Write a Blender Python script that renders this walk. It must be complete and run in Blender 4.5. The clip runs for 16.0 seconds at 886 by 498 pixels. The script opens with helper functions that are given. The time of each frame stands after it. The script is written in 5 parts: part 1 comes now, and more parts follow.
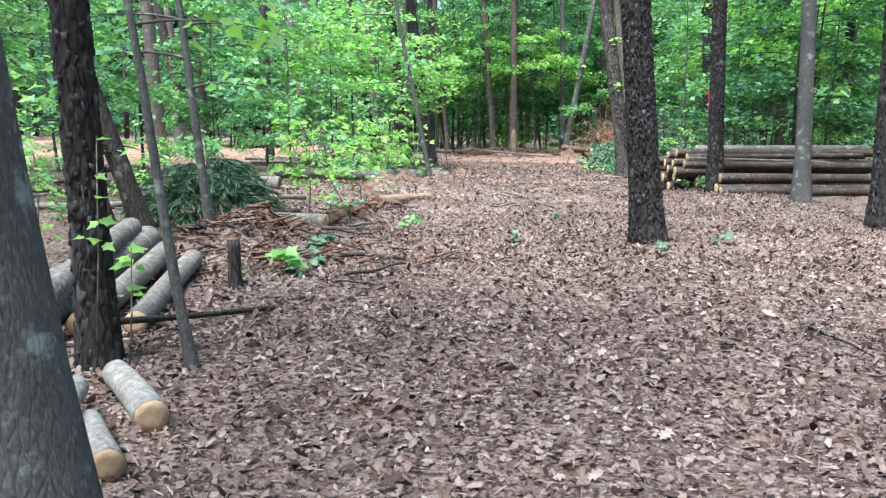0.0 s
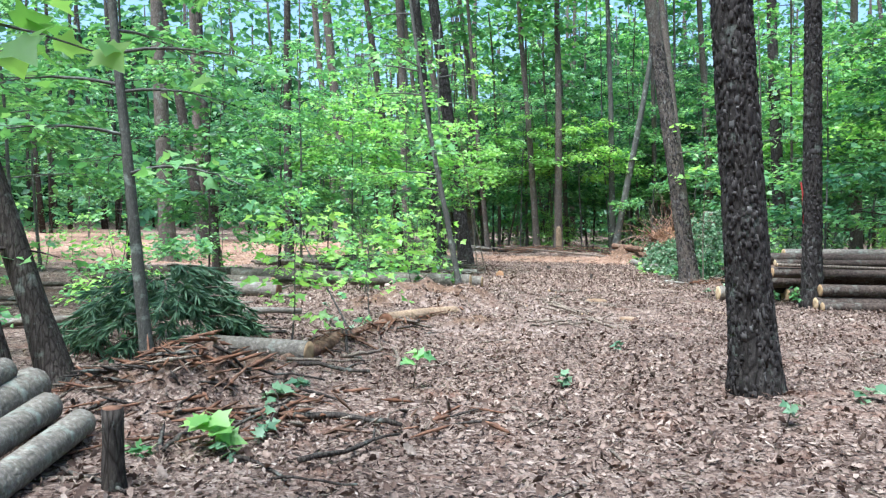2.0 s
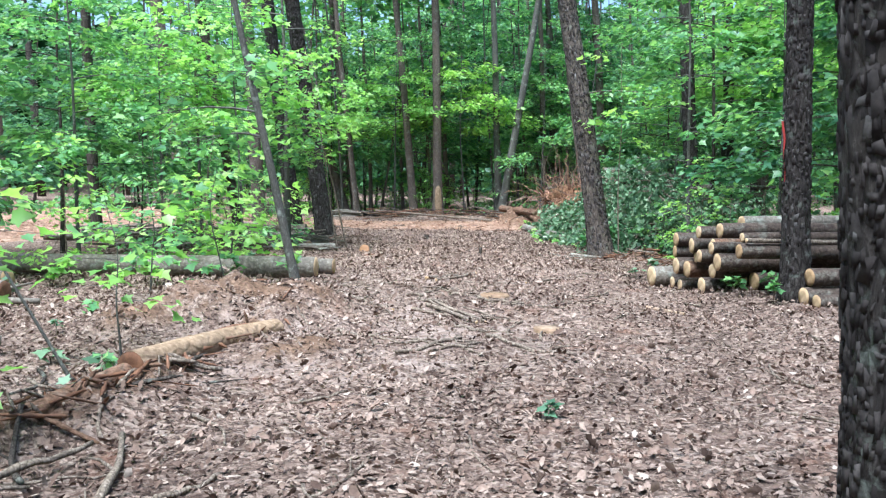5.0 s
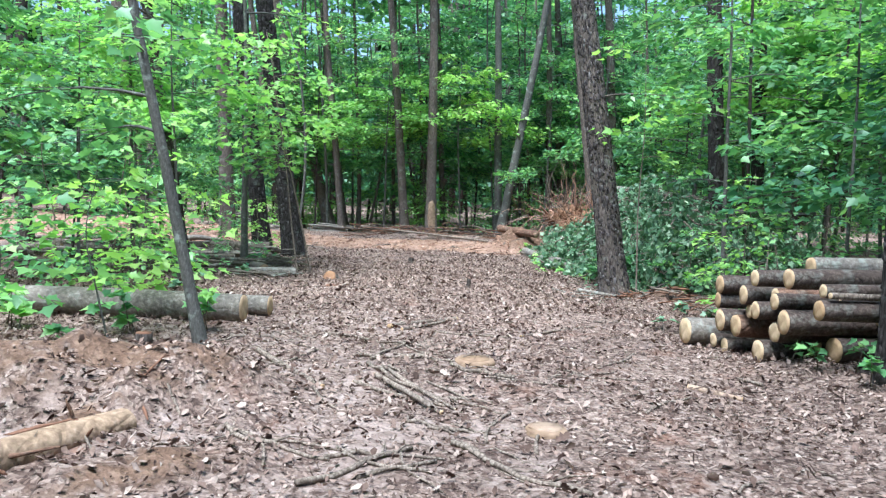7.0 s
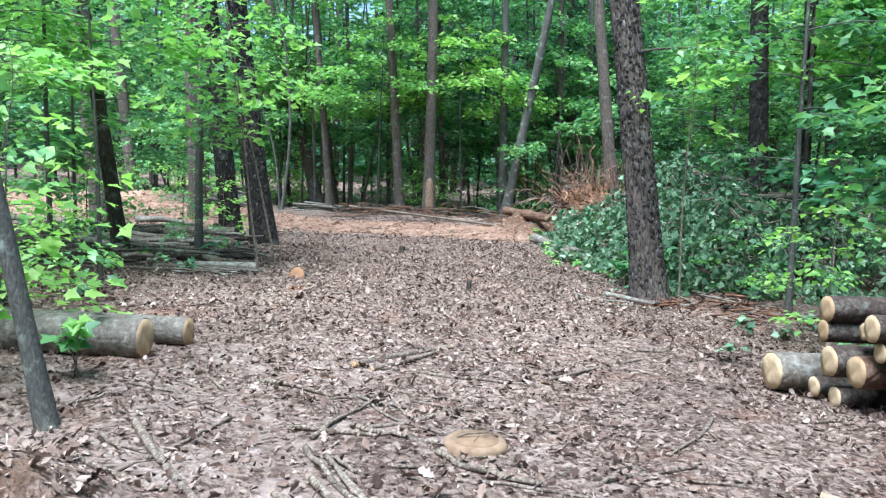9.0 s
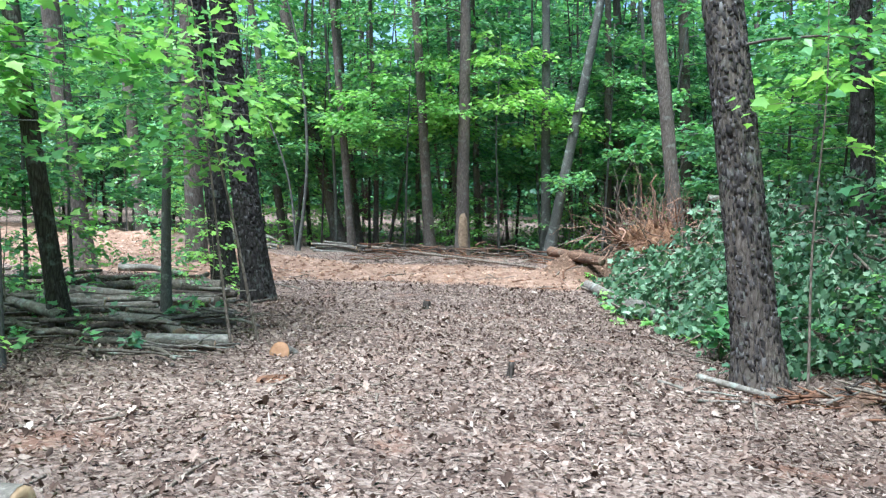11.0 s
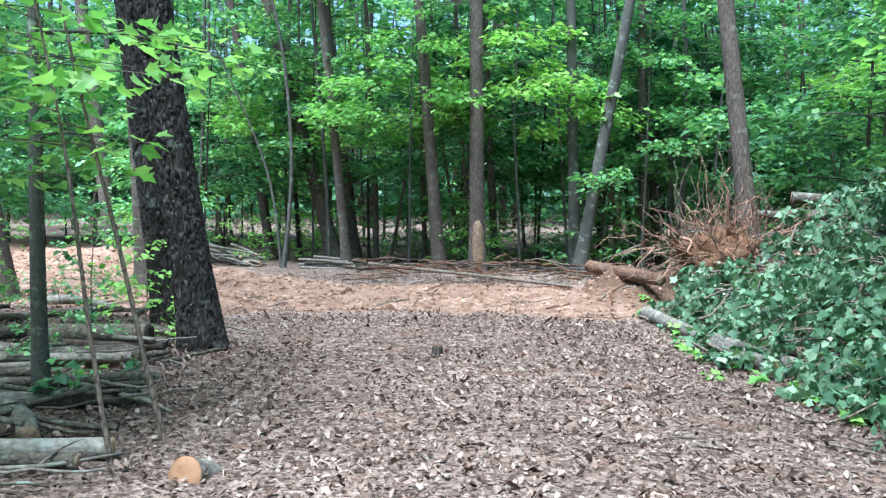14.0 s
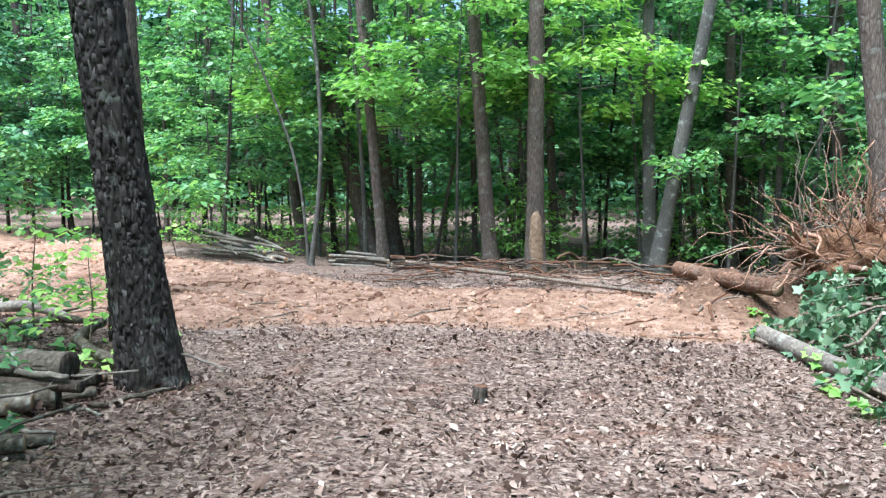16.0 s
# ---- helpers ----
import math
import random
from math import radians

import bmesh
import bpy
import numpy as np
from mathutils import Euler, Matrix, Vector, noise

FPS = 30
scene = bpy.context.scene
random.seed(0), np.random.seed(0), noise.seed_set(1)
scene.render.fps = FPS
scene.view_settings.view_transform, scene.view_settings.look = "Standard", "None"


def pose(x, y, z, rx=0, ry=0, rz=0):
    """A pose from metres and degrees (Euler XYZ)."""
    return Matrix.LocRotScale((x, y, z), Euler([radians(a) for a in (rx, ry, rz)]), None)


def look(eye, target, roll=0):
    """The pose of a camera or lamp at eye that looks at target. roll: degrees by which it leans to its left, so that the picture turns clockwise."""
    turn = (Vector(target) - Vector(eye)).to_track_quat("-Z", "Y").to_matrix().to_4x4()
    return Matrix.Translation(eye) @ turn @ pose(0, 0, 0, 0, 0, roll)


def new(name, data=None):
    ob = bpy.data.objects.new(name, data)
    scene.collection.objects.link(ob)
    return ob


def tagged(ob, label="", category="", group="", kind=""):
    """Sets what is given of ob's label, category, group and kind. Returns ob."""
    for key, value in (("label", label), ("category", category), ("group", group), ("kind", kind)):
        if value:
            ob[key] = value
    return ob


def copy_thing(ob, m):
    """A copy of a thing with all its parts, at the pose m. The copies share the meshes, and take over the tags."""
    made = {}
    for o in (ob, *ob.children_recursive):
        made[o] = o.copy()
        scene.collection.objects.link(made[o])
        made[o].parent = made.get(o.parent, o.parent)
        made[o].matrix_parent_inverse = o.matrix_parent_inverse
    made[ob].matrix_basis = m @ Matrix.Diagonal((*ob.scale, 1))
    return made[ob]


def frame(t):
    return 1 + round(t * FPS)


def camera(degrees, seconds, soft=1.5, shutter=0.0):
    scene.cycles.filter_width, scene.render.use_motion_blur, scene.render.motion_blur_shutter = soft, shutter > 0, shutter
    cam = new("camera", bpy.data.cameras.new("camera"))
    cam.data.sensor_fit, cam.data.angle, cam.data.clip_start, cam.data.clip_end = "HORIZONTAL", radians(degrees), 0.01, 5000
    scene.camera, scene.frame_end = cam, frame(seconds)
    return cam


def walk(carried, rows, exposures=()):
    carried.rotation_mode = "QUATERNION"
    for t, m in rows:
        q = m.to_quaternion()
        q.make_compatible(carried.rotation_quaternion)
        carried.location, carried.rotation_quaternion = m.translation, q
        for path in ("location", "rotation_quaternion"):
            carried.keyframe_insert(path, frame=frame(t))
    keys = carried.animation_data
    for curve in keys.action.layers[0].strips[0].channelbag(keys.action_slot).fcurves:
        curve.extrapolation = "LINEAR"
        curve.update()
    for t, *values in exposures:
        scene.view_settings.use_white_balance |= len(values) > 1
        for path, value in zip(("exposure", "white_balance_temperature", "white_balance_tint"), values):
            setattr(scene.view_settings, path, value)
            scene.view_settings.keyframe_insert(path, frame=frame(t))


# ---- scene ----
cam = camera(56.4, 16.0, 1.3)
METRES, EYE, TILT, LEAN, TURN = 19.7, 1.5, 0.0, 0.0, 0.0
ROWS = [
    (0.0, 0.0, 0.0, 0.0, 0.15, -9.08, -0.92),
    (0.5, 0.0042, 0.034, -0.0023, 1.72, -6.39, 0.2),
    (1.0, 0.0065, 0.0694, -0.002, 4.04, -5.85, -1.56),
    (1.5, 0.0057, 0.102, 0.0015, 2.17, -5.65, 0.19),
    (2.0, 0.009, 0.1366, 0.0014, 3.2, -2.67, -1.24),
    (2.5, 0.0086, 0.1708, 0.0002, 1.73, -2.87, -1.02),
    (3.0, 0.0115, 0.2074, -0.002, -0.9, -4.28, 0.09),
    (3.5, 0.013, 0.244, -0.0037, -3.38, -6.47, -0.16),
    (4.0, 0.0164, 0.2792, -0.0025, -5.08, -6.43, -1.25),
    (6.5, 0.0449, 0.4394, 0.0006, -5.03, -3.52, -0.6),
    (7.0, 0.0522, 0.4695, 0.0013, -4.83, -4.46, -2.56),
    (7.5, 0.0567, 0.5, 0.004, -5.17, -4.71, -2.01),
    (8.0, 0.0642, 0.5301, 0.0029, -6.11, -5.93, -1.25),
    (8.5, 0.065, 0.5577, 0.0025, -5.65, -6.44, -2.35),
    (11.0, 0.0798, 0.7149, 0.0052, -2.05, -4.18, -2.25),
    (11.5, 0.0819, 0.7417, 0.0081, -2.04, -4.4, -1.52),
    (12.0, 0.0855, 0.7696, 0.0075, 0.85, -4.86, -2.75),
    (12.5, 0.0843, 0.7965, 0.0082, 0.71, -5.18, -1.69),
    (13.0, 0.0852, 0.8216, 0.0061, -1.18, -5.71, -1.55),
    (13.5, 0.083, 0.8471, 0.0058, -2.75, -4.8, -2.62),
    (14.0, 0.082, 0.8715, 0.0032, -1.58, -3.87, -1.15),
    (14.5, 0.084, 0.901, 0.0029, 0.42, -3.89, -1.55),
    (15.0, 0.0843, 0.9299, 0.0021, 0.55, -3.74, -1.58),
    (15.5, 0.088, 0.9612, -0.0001, 0.83, -3.87, -1.46),
    (16.0, 0.0886, 0.9914, -0.0028, 2.3, -4.42, -1.31),
]
# path and lens
EXPOSURES = [(0.0, 1.6, 5450, 8), (0.5, 1.6, 5350, 8), (2.0, 1.5, 5400, 5), (3.5, 1.5, 5400, 6), (7.0, 1.42, 5250, 6), (8.5, 1.42, 5150, 5), (11.0, 1.47, 5150, 2), (12.0, 1.46, 5250, 2), (13.0, 1.47, 5000, 2), (14.5, 1.57, 5100, 2),
             (15.0, 1.58, 5650, 14), (15.5, 1.6, 5900, 24), (16.0, 1.6, 5350, 7)]
walk(cam, [(t, pose(0, 0, EYE, TILT, LEAN, TURN) @ pose(METRES * x, METRES * y, METRES * z, 90 + pitch, roll, yaw)) for t, x, y, z, yaw, pitch, roll in ROWS], EXPOSURES)

# ---- light ----
SUN_ELEVATION, SUN_AZIMUTH = radians(67), radians(-148)
world = bpy.data.worlds.new("sky")
scene.world = world
world.use_nodes = True
sky = world.node_tree.nodes.new("ShaderNodeTexSky")
sky.sky_type = "NISHITA"
sky.sun_disc = False
sky.sun_elevation = SUN_ELEVATION
sky.sun_rotation = SUN_AZIMUTH
sky.dust_density = 2.5
world.node_tree.links.new(sky.outputs[0], world.node_tree.nodes["Background"].inputs[0])
world.node_tree.nodes["Background"].inputs[1].default_value = 0.105
sun = new("sun", bpy.data.lights.new("sun", "SUN"))
sun.data.energy, sun.data.angle, sun.data.color = 4.8, radians(35), (1.0, 0.96, 0.90)
sun_dir = Vector((math.sin(SUN_AZIMUTH) * math.cos(SUN_ELEVATION), math.cos(SUN_AZIMUTH) * math.cos(SUN_ELEVATION), math.sin(SUN_ELEVATION)))
sun.matrix_world = look(sun_dir * 60, (0, 0, 0))

rng = np.random.default_rng(11)


# ---- materials ----
def material(name, rough=0.8, spec=0.3):
    m = bpy.data.materials.new(name)
    m.use_nodes = True
    b = m.node_tree.nodes["Principled BSDF"]
    b.inputs["Roughness"].default_value = rough
    b.inputs["Specular IOR Level"].default_value = spec
    return m, m.node_tree, b


def node(nt, kind, **values):
    n = nt.nodes.new(kind)
    for key, value in values.items():
        n.inputs[key.replace("_", " ")].default_value = value
    return n


def ramp(nt, source, stops, smooth=False):
    r = nt.nodes.new("ShaderNodeValToRGB")
    if smooth:
        r.color_ramp.interpolation = "EASE"
    while len(r.color_ramp.elements) < len(stops):
        r.color_ramp.elements.new(0.5)
    for e, (p, c) in zip(r.color_ramp.elements, stops):
        e.position, e.color = p, (*c, 1)
    nt.links.new(source, r.inputs[0])
    return r.outputs[0]


def mixed(nt, fac, a, b, mode="MIX"):
    n = nt.nodes.new("ShaderNodeMix")
    n.data_type, n.blend_type = "RGBA", mode
    for sock, value in ((n.inputs[0], fac), (n.inputs[6], a), (n.inputs[7], b)):
        if isinstance(value, (int, float)):
            sock.default_value = value
        elif isinstance(value, tuple):
            sock.default_value = (*value, 1)
        else:
            nt.links.new(value, sock)
    return n.outputs[2]


def coords(nt, scale=(1, 1, 1)):
    c = nt.nodes.new("ShaderNodeTexCoord")
    g = nt.nodes.new("ShaderNodeMapping")
    g.inputs["Scale"].default_value = scale
    nt.links.new(c.outputs["Object"], g.inputs[0])
    return g.outputs[0]


def noise_of(nt, vec, scale, detail=4.0, rough=0.6):
    n = node(nt, "ShaderNodeTexNoise", Scale=scale, Detail=detail, Roughness=rough)
    nt.links.new(vec, n.inputs["Vector"])
    return n.outputs[0]


def cells_of(nt, vec, scale, feature="F1"):
    n = node(nt, "ShaderNodeTexVoronoi", Scale=scale)
    n.feature = feature
    nt.links.new(vec, n.inputs["Vector"])
    return n


def bumped(nt, b, height, strength, distance=0.02):
    n = node(nt, "ShaderNodeBump", Strength=strength, Distance=distance)
    nt.links.new(height, n.inputs["Height"])
    nt.links.new(n.outputs[0], b.inputs["Normal"])


def leaf_material(name, stops, glow=0.42, rough=0.42):
    """Green leaf: colour by leaf, light passing through."""
    m, nt, b = material(name, rough, 0.5)
    geo = nt.nodes.new("ShaderNodeNewGeometry")
    info = nt.nodes.new("ShaderNodeObjectInfo")
    col = ramp(nt, geo.outputs["Random Per Island"], stops)
    tone = ramp(nt, info.outputs["Random"], [(0, (0.8, 0.86, 0.85)), (1, (1.12, 1.08, 0.95))])
    col = mixed(nt, 1.0, col, tone, "MULTIPLY")
    nt.links.new(col, b.inputs["Base Color"])
    tr = nt.nodes.new("ShaderNodeBsdfTranslucent")
    warm = mixed(nt, 1.0, col, (1.2, 1.3, 0.75), "MULTIPLY")
    nt.links.new(warm, tr.inputs[0])
    ms = nt.nodes.new("ShaderNodeMixShader")
    ms.inputs[0].default_value = glow
    nt.links.new(b.outputs[0], ms.inputs[1])
    nt.links.new(tr.outputs[0], ms.inputs[2])
    nt.links.new(ms.outputs[0], nt.nodes["Material Output"].inputs[0])
    return m


def bark_material(name, dark, mid, pale, stretch=0.22, scale=26.0, lichen=0.0, bump=1.0, cracks=0.85):
    m, nt, b = material(name, 0.92, 0.15)
    v = coords(nt, (1, 1, stretch))
    cell = cells_of(nt, v, scale, "DISTANCE_TO_EDGE")
    fine = noise_of(nt, v, scale * 2.4, 6, 0.7)
    big = noise_of(nt, coords(nt, (1, 1, 0.5)), 2.2, 3)
    col = ramp(nt, fine, [(0.3, dark), (0.55, mid), (0.75, pale)])
    crack = ramp(nt, cell.outputs["Distance"], [(0.0, (0.35, 0.33, 0.32)), (0.16, (1, 1, 1))])
    col = mixed(nt, cracks, col, crack, "MULTIPLY")
    col = mixed(nt, 1.0, col, ramp(nt, big, [(0.3, (0.75, 0.74, 0.74)), (0.7, (1.2, 1.17, 1.12))]), "MULTIPLY")
    if lichen:
        spot = ramp(nt, noise_of(nt, coords(nt), 7.0, 5, 0.65), [(0.56, (0, 0, 0)), (0.68, (lichen, lichen, lichen))])
        col = mixed(nt, spot, col, (0.36, 0.40, 0.34))
    nt.links.new(col, b.inputs["Base Color"])
    h = mixed(nt, 0.5, crack, fine)
    bumped(nt, b, h, bump, 0.02)
    return m


def wood_material(name, pale, dark, rings=True):
    m, nt, b = material(name, 0.8, 0.2)
    v = coords(nt)
    n = noise_of(nt, v, 14, 5)
    col = ramp(nt, n, [(0.3, dark), (0.65, pale)])
    info = nt.nodes.new("ShaderNodeObjectInfo")
    col = mixed(nt, 1.0, col, ramp(nt, info.outputs["Random"], [(0, (0.7, 0.62, 0.52)), (1, (1.1, 1.08, 1.05))]), "MULTIPLY")
    nt.links.new(col, b.inputs["Base Color"])
    bumped(nt, b, noise_of(nt, v, 60, 3), 0.4, 0.005)
    return m


GREENS = [(0, (0.08, 0.195, 0.095)), (0.4, (0.14, 0.31, 0.13)), (0.75, (0.215, 0.42, 0.16)), (1, (0.37, 0.56, 0.22))]
LIME = [(0, (0.19, 0.38, 0.10)), (0.5, (0.30, 0.52, 0.14)), (1, (0.43, 0.62, 0.20))]
# leaf greens darkened to carry the shade of the wood's interior
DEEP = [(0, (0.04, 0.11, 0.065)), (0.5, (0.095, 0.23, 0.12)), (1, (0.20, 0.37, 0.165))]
WILT = [(0, (0.035, 0.085, 0.046)), (0.45, (0.082, 0.17, 0.09)), (0.8, (0.155, 0.255, 0.157)), (0.93, (0.23, 0.335, 0.225)), (1, (0.37, 0.45, 0.36))]
M_LEAF = leaf_material("maple_leaves", GREENS)
M_LIME = leaf_material("young_leaves", LIME, 0.5)
M_DEEP = leaf_material("shaded_woodland_leaves", DEEP, 0.4)
M_WILT = leaf_material("wilted_leaves", WILT, 0.22, 0.6)
M_NEEDLE = leaf_material("conifer_sprays", [(0, (0.04, 0.09, 0.05)), (0.6, (0.09, 0.17, 0.09)), (1, (0.2, 0.29, 0.17))], 0.2, 0.6)
M_PINE = bark_material("pine_bark", (0.02, 0.0175, 0.0165), (0.046, 0.04, 0.037), (0.12, 0.11, 0.103), 0.3, 16, 0.25)
M_BROWN = bark_material("brown_bark", (0.07, 0.057, 0.048), (0.145, 0.12, 0.104), (0.26, 0.23, 0.205), 0.25, 24, 0.3, 0.7, 0.5)
M_GREY = bark_material("grey_bark", (0.055, 0.055, 0.05), (0.115, 0.112, 0.102), (0.21, 0.207, 0.19), 0.35, 34, 0.6, 0.35, 0.1)
M_DARKBARK = bark_material("dark_bark", (0.036, 0.03, 0.026), (0.075, 0.063, 0.055), (0.15, 0.13, 0.115), 0.18, 30, 0.3, 0.7)
M_LOGBARK = bark_material("log_bark", (0.095, 0.083, 0.07), (0.20, 0.177, 0.152), (0.40, 0.37, 0.33), 1.0, 11, 0.5, 0.45, 0.15)
M_DARKLOG = bark_material("dark_log_bark", (0.036, 0.027, 0.023), (0.082, 0.062, 0.052), (0.17, 0.138, 0.118), 1.0, 12, 0.2, 0.5, 0.2)
M_BIRCH = bark_material("pale_log_bark", (0.15, 0.135, 0.115), (0.31, 0.285, 0.25), (0.52, 0.49, 0.44), 1.0, 12, 0.6, 0.4, 0.15)
M_STICK = bark_material("twig_bark", (0.12, 0.09, 0.07), (0.23, 0.19, 0.155), (0.42, 0.37, 0.31), 0.3, 30, 0.0, 0.3)
M_MOSSY = bark_material("mossy_bark", (0.055, 0.047, 0.038), (0.128, 0.11, 0.088), (0.25, 0.225, 0.188), 1.0, 13, 0.6, 0.8, 0.3)
M_ROT = bark_material("rotten_wood", (0.06, 0.035, 0.024), (0.17, 0.10, 0.068), (0.32, 0.21, 0.145), 1.0, 9, 0.15, 0.9, 0.25)
M_ROTPALE = bark_material("split_wood", (0.15, 0.10, 0.065), (0.30, 0.215, 0.145), (0.42, 0.32, 0.235), 1.0, 8, 0.0, 0.8, 0.2)
M_CUT = wood_material("cut_wood", (0.62, 0.47, 0.30), (0.38, 0.26, 0.155))
M_ORANGE = wood_material("orange_cut_wood", (0.27, 0.155, 0.088), (0.19, 0.10, 0.055))
M_OLDCUT = wood_material("old_cut_wood", (0.36, 0.27, 0.20), (0.22, 0.155, 0.11))
M_REDWOOD = wood_material("torn_wood", (0.22, 0.115, 0.072), (0.075, 0.04, 0.028))


def ground_material():
    m, nt, b = material("leaf_litter_ground", 0.95, 0.1)
    v = coords(nt)
    warp = node(nt, "ShaderNodeTexNoise", Scale=9.0, Detail=3.0)
    nt.links.new(v, warp.inputs["Vector"])
    vv = nt.nodes.new("ShaderNodeVectorMath")
    vv.operation = "MULTIPLY_ADD"
    vv.inputs[1].default_value = (0.09, 0.09, 0.09)
    nt.links.new(warp.outputs["Color"], vv.inputs[0])
    nt.links.new(v, vv.inputs[2])
    cell = cells_of(nt, vv.outputs[0], 24)
    cell2 = cells_of(nt, vv.outputs[0], 50)
    sep = nt.nodes.new("ShaderNodeSeparateColor")
    nt.links.new(cell.outputs["Color"], sep.inputs[0])
    sep2 = nt.nodes.new("ShaderNodeSeparateColor")
    nt.links.new(cell2.outputs["Color"], sep2.inputs[0])
    stops = [(0, (0.032, 0.022, 0.019)), (0.3, (0.09, 0.062, 0.051)), (0.55, (0.175, 0.126, 0.103)), (0.8, (0.28, 0.213, 0.178)), (1, (0.42, 0.345, 0.295))]
    litter = mixed(nt, 0.5, ramp(nt, sep.outputs[0], stops), ramp(nt, sep2.outputs[0], stops))
    patch = noise_of(nt, v, 0.8, 5)
    litter = mixed(nt, ramp(nt, noise_of(nt, v, 1.7, 6, 0.65), [(0.56, (0, 0, 0)), (0.68, (0.55, 0.55, 0.55))]), litter, (0.20, 0.105, 0.07))
    litter = mixed(nt, 1.0, litter, ramp(nt, patch, [(0.3, (0.72, 0.68, 0.66)), (0.7, (1.2, 1.16, 1.12))]), "MULTIPLY")
    clay = ramp(nt, noise_of(nt, v, 5.0, 8, 0.7), [(0.3, (0.12, 0.07, 0.048)), (0.5, (0.255, 0.158, 0.11)), (0.72, (0.42, 0.295, 0.225))])
    at = nt.nodes.new("ShaderNodeAttribute")
    at.attribute_name = "bare"
    turned = nt.nodes.new("ShaderNodeAttribute")
    turned.attribute_name = "turned"
    earth = ramp(nt, noise_of(nt, v, 11.0, 8, 0.75), [(0.3, (0.045, 0.027, 0.018)), (0.5, (0.125, 0.075, 0.048)), (0.7, (0.25, 0.165, 0.115))])
    dust = ramp(nt, noise_of(nt, v, 7.0, 8, 0.7), [(0.3, (0.15, 0.105, 0.085)), (0.5, (0.29, 0.22, 0.185)), (0.72, (0.42, 0.34, 0.295))])
    clay = mixed(nt, ramp(nt, at.outputs["Fac"], [(0.36, (0, 0, 0)), (0.6, (1, 1, 1))]), dust, clay)
    clay = mixed(nt, ramp(nt, turned.outputs["Fac"], [(0.15, (0, 0, 0)), (0.5, (0.9, 0.9, 0.9))]), clay, earth)
    edge = nt.nodes.new("ShaderNodeMath")
    edge.operation = "ADD"
    nt.links.new(at.outputs["Fac"], edge.inputs[0])
    wob = ramp(nt, noise_of(nt, v, 3.0, 6, 0.7), [(0.3, (0, 0, 0)), (0.7, (0.6, 0.6, 0.6))])
    nt.links.new(wob, edge.inputs[1])
    mask = ramp(nt, edge.outputs[0], [(0.62, (0, 0, 0)), (0.8, (1, 1, 1))])
    nt.links.new(mixed(nt, mask, litter, clay), b.inputs["Base Color"])
    h = mixed(nt, 0.5, cell.outputs["Distance"], noise_of(nt, v, 30, 6, 0.7))
    bumped(nt, b, h, 0.9, 0.05)
    return m


M_GROUND = ground_material()


def litter_material(name, stops):
    m, nt, b = material(name, 0.95, 0.08)
    geo = nt.nodes.new("ShaderNodeNewGeometry")
    col = ramp(nt, geo.outputs["Random Per Island"], stops)
    v = coords(nt)
    col = mixed(nt, 1.0, col, ramp(nt, noise_of(nt, v, 45, 4), [(0.3, (0.7, 0.68, 0.66)), (0.7, (1.2, 1.18, 1.15))]), "MULTIPLY")
    col = mixed(nt, 1.0, col, ramp(nt, noise_of(nt, v, 1.1, 4, 0.6), [(0.32, (0.66, 0.62, 0.60)), (0.68, (1.28, 1.25, 1.22))]), "MULTIPLY")
    nt.links.new(col, b.inputs["Base Color"])
    return m


M_LITTER = litter_material("dead_leaves", [(0, (0.045, 0.031, 0.026)), (0.2, (0.115, 0.08, 0.066)), (0.5, (0.21, 0.155, 0.13)), (0.8, (0.30, 0.235, 0.20)), (0.96, (0.36, 0.295, 0.255)), (1, (0.44, 0.39, 0.345))])


def plate_material(name, gain):
    m, nt, b = material(name, 0.9, 0.2)
    geo = nt.nodes.new("ShaderNodeNewGeometry")
    col = ramp(nt, geo.outputs["Random Per Island"], [(0, (0.022, 0.019, 0.018)), (0.6, (0.042, 0.036, 0.034)), (0.9, (0.068, 0.061, 0.058)), (1, (0.12, 0.115, 0.11))])
    col = mixed(nt, 1.0, col, ramp(nt, noise_of(nt, coords(nt), 40, 5), [(0.3, (0.6, 0.58, 0.56)), (0.7, (1.3, 1.26, 1.22))]), "MULTIPLY")
    col = mixed(nt, 1.0, col, (gain, gain, gain * 1.02), "MULTIPLY")
    nt.links.new(col, b.inputs["Base Color"])
    return m


M_PLATE = plate_material("pine_plates", 0.85)
M_PLATE_PALE = plate_material("pale_pine_plates", 1.5)


# ---- shaping ----
def vnoise(x, y, seed=0):
    """Smooth value noise on a unit lattice, 0 to 1."""
    xi, yi = np.floor(x).astype(np.int64), np.floor(y).astype(np.int64)
    fx, fy = x - xi, y - yi
    fx, fy = fx * fx * (3 - 2 * fx), fy * fy * (3 - 2 * fy)

    def h(a, b):
        n = (a * 374761393 + b * 668265263 + seed * 974634) & 0x7FFFFFFF
        n = ((n ^ (n >> 13)) * 1274126177) & 0x7FFFFFFF
        return ((n ^ (n >> 16)) & 0xFFFF) / 65535.0
    return (h(xi, yi) * (1 - fx) + h(xi + 1, yi) * fx) * (1 - fy) + (h(xi, yi + 1) * (1 - fx) + h(xi + 1, yi + 1) * fx) * fy


def ease(a, b, v):
    t = np.clip((v - a) / (b - a), 0, 1)
    return t * t * (3 - 2 * t)


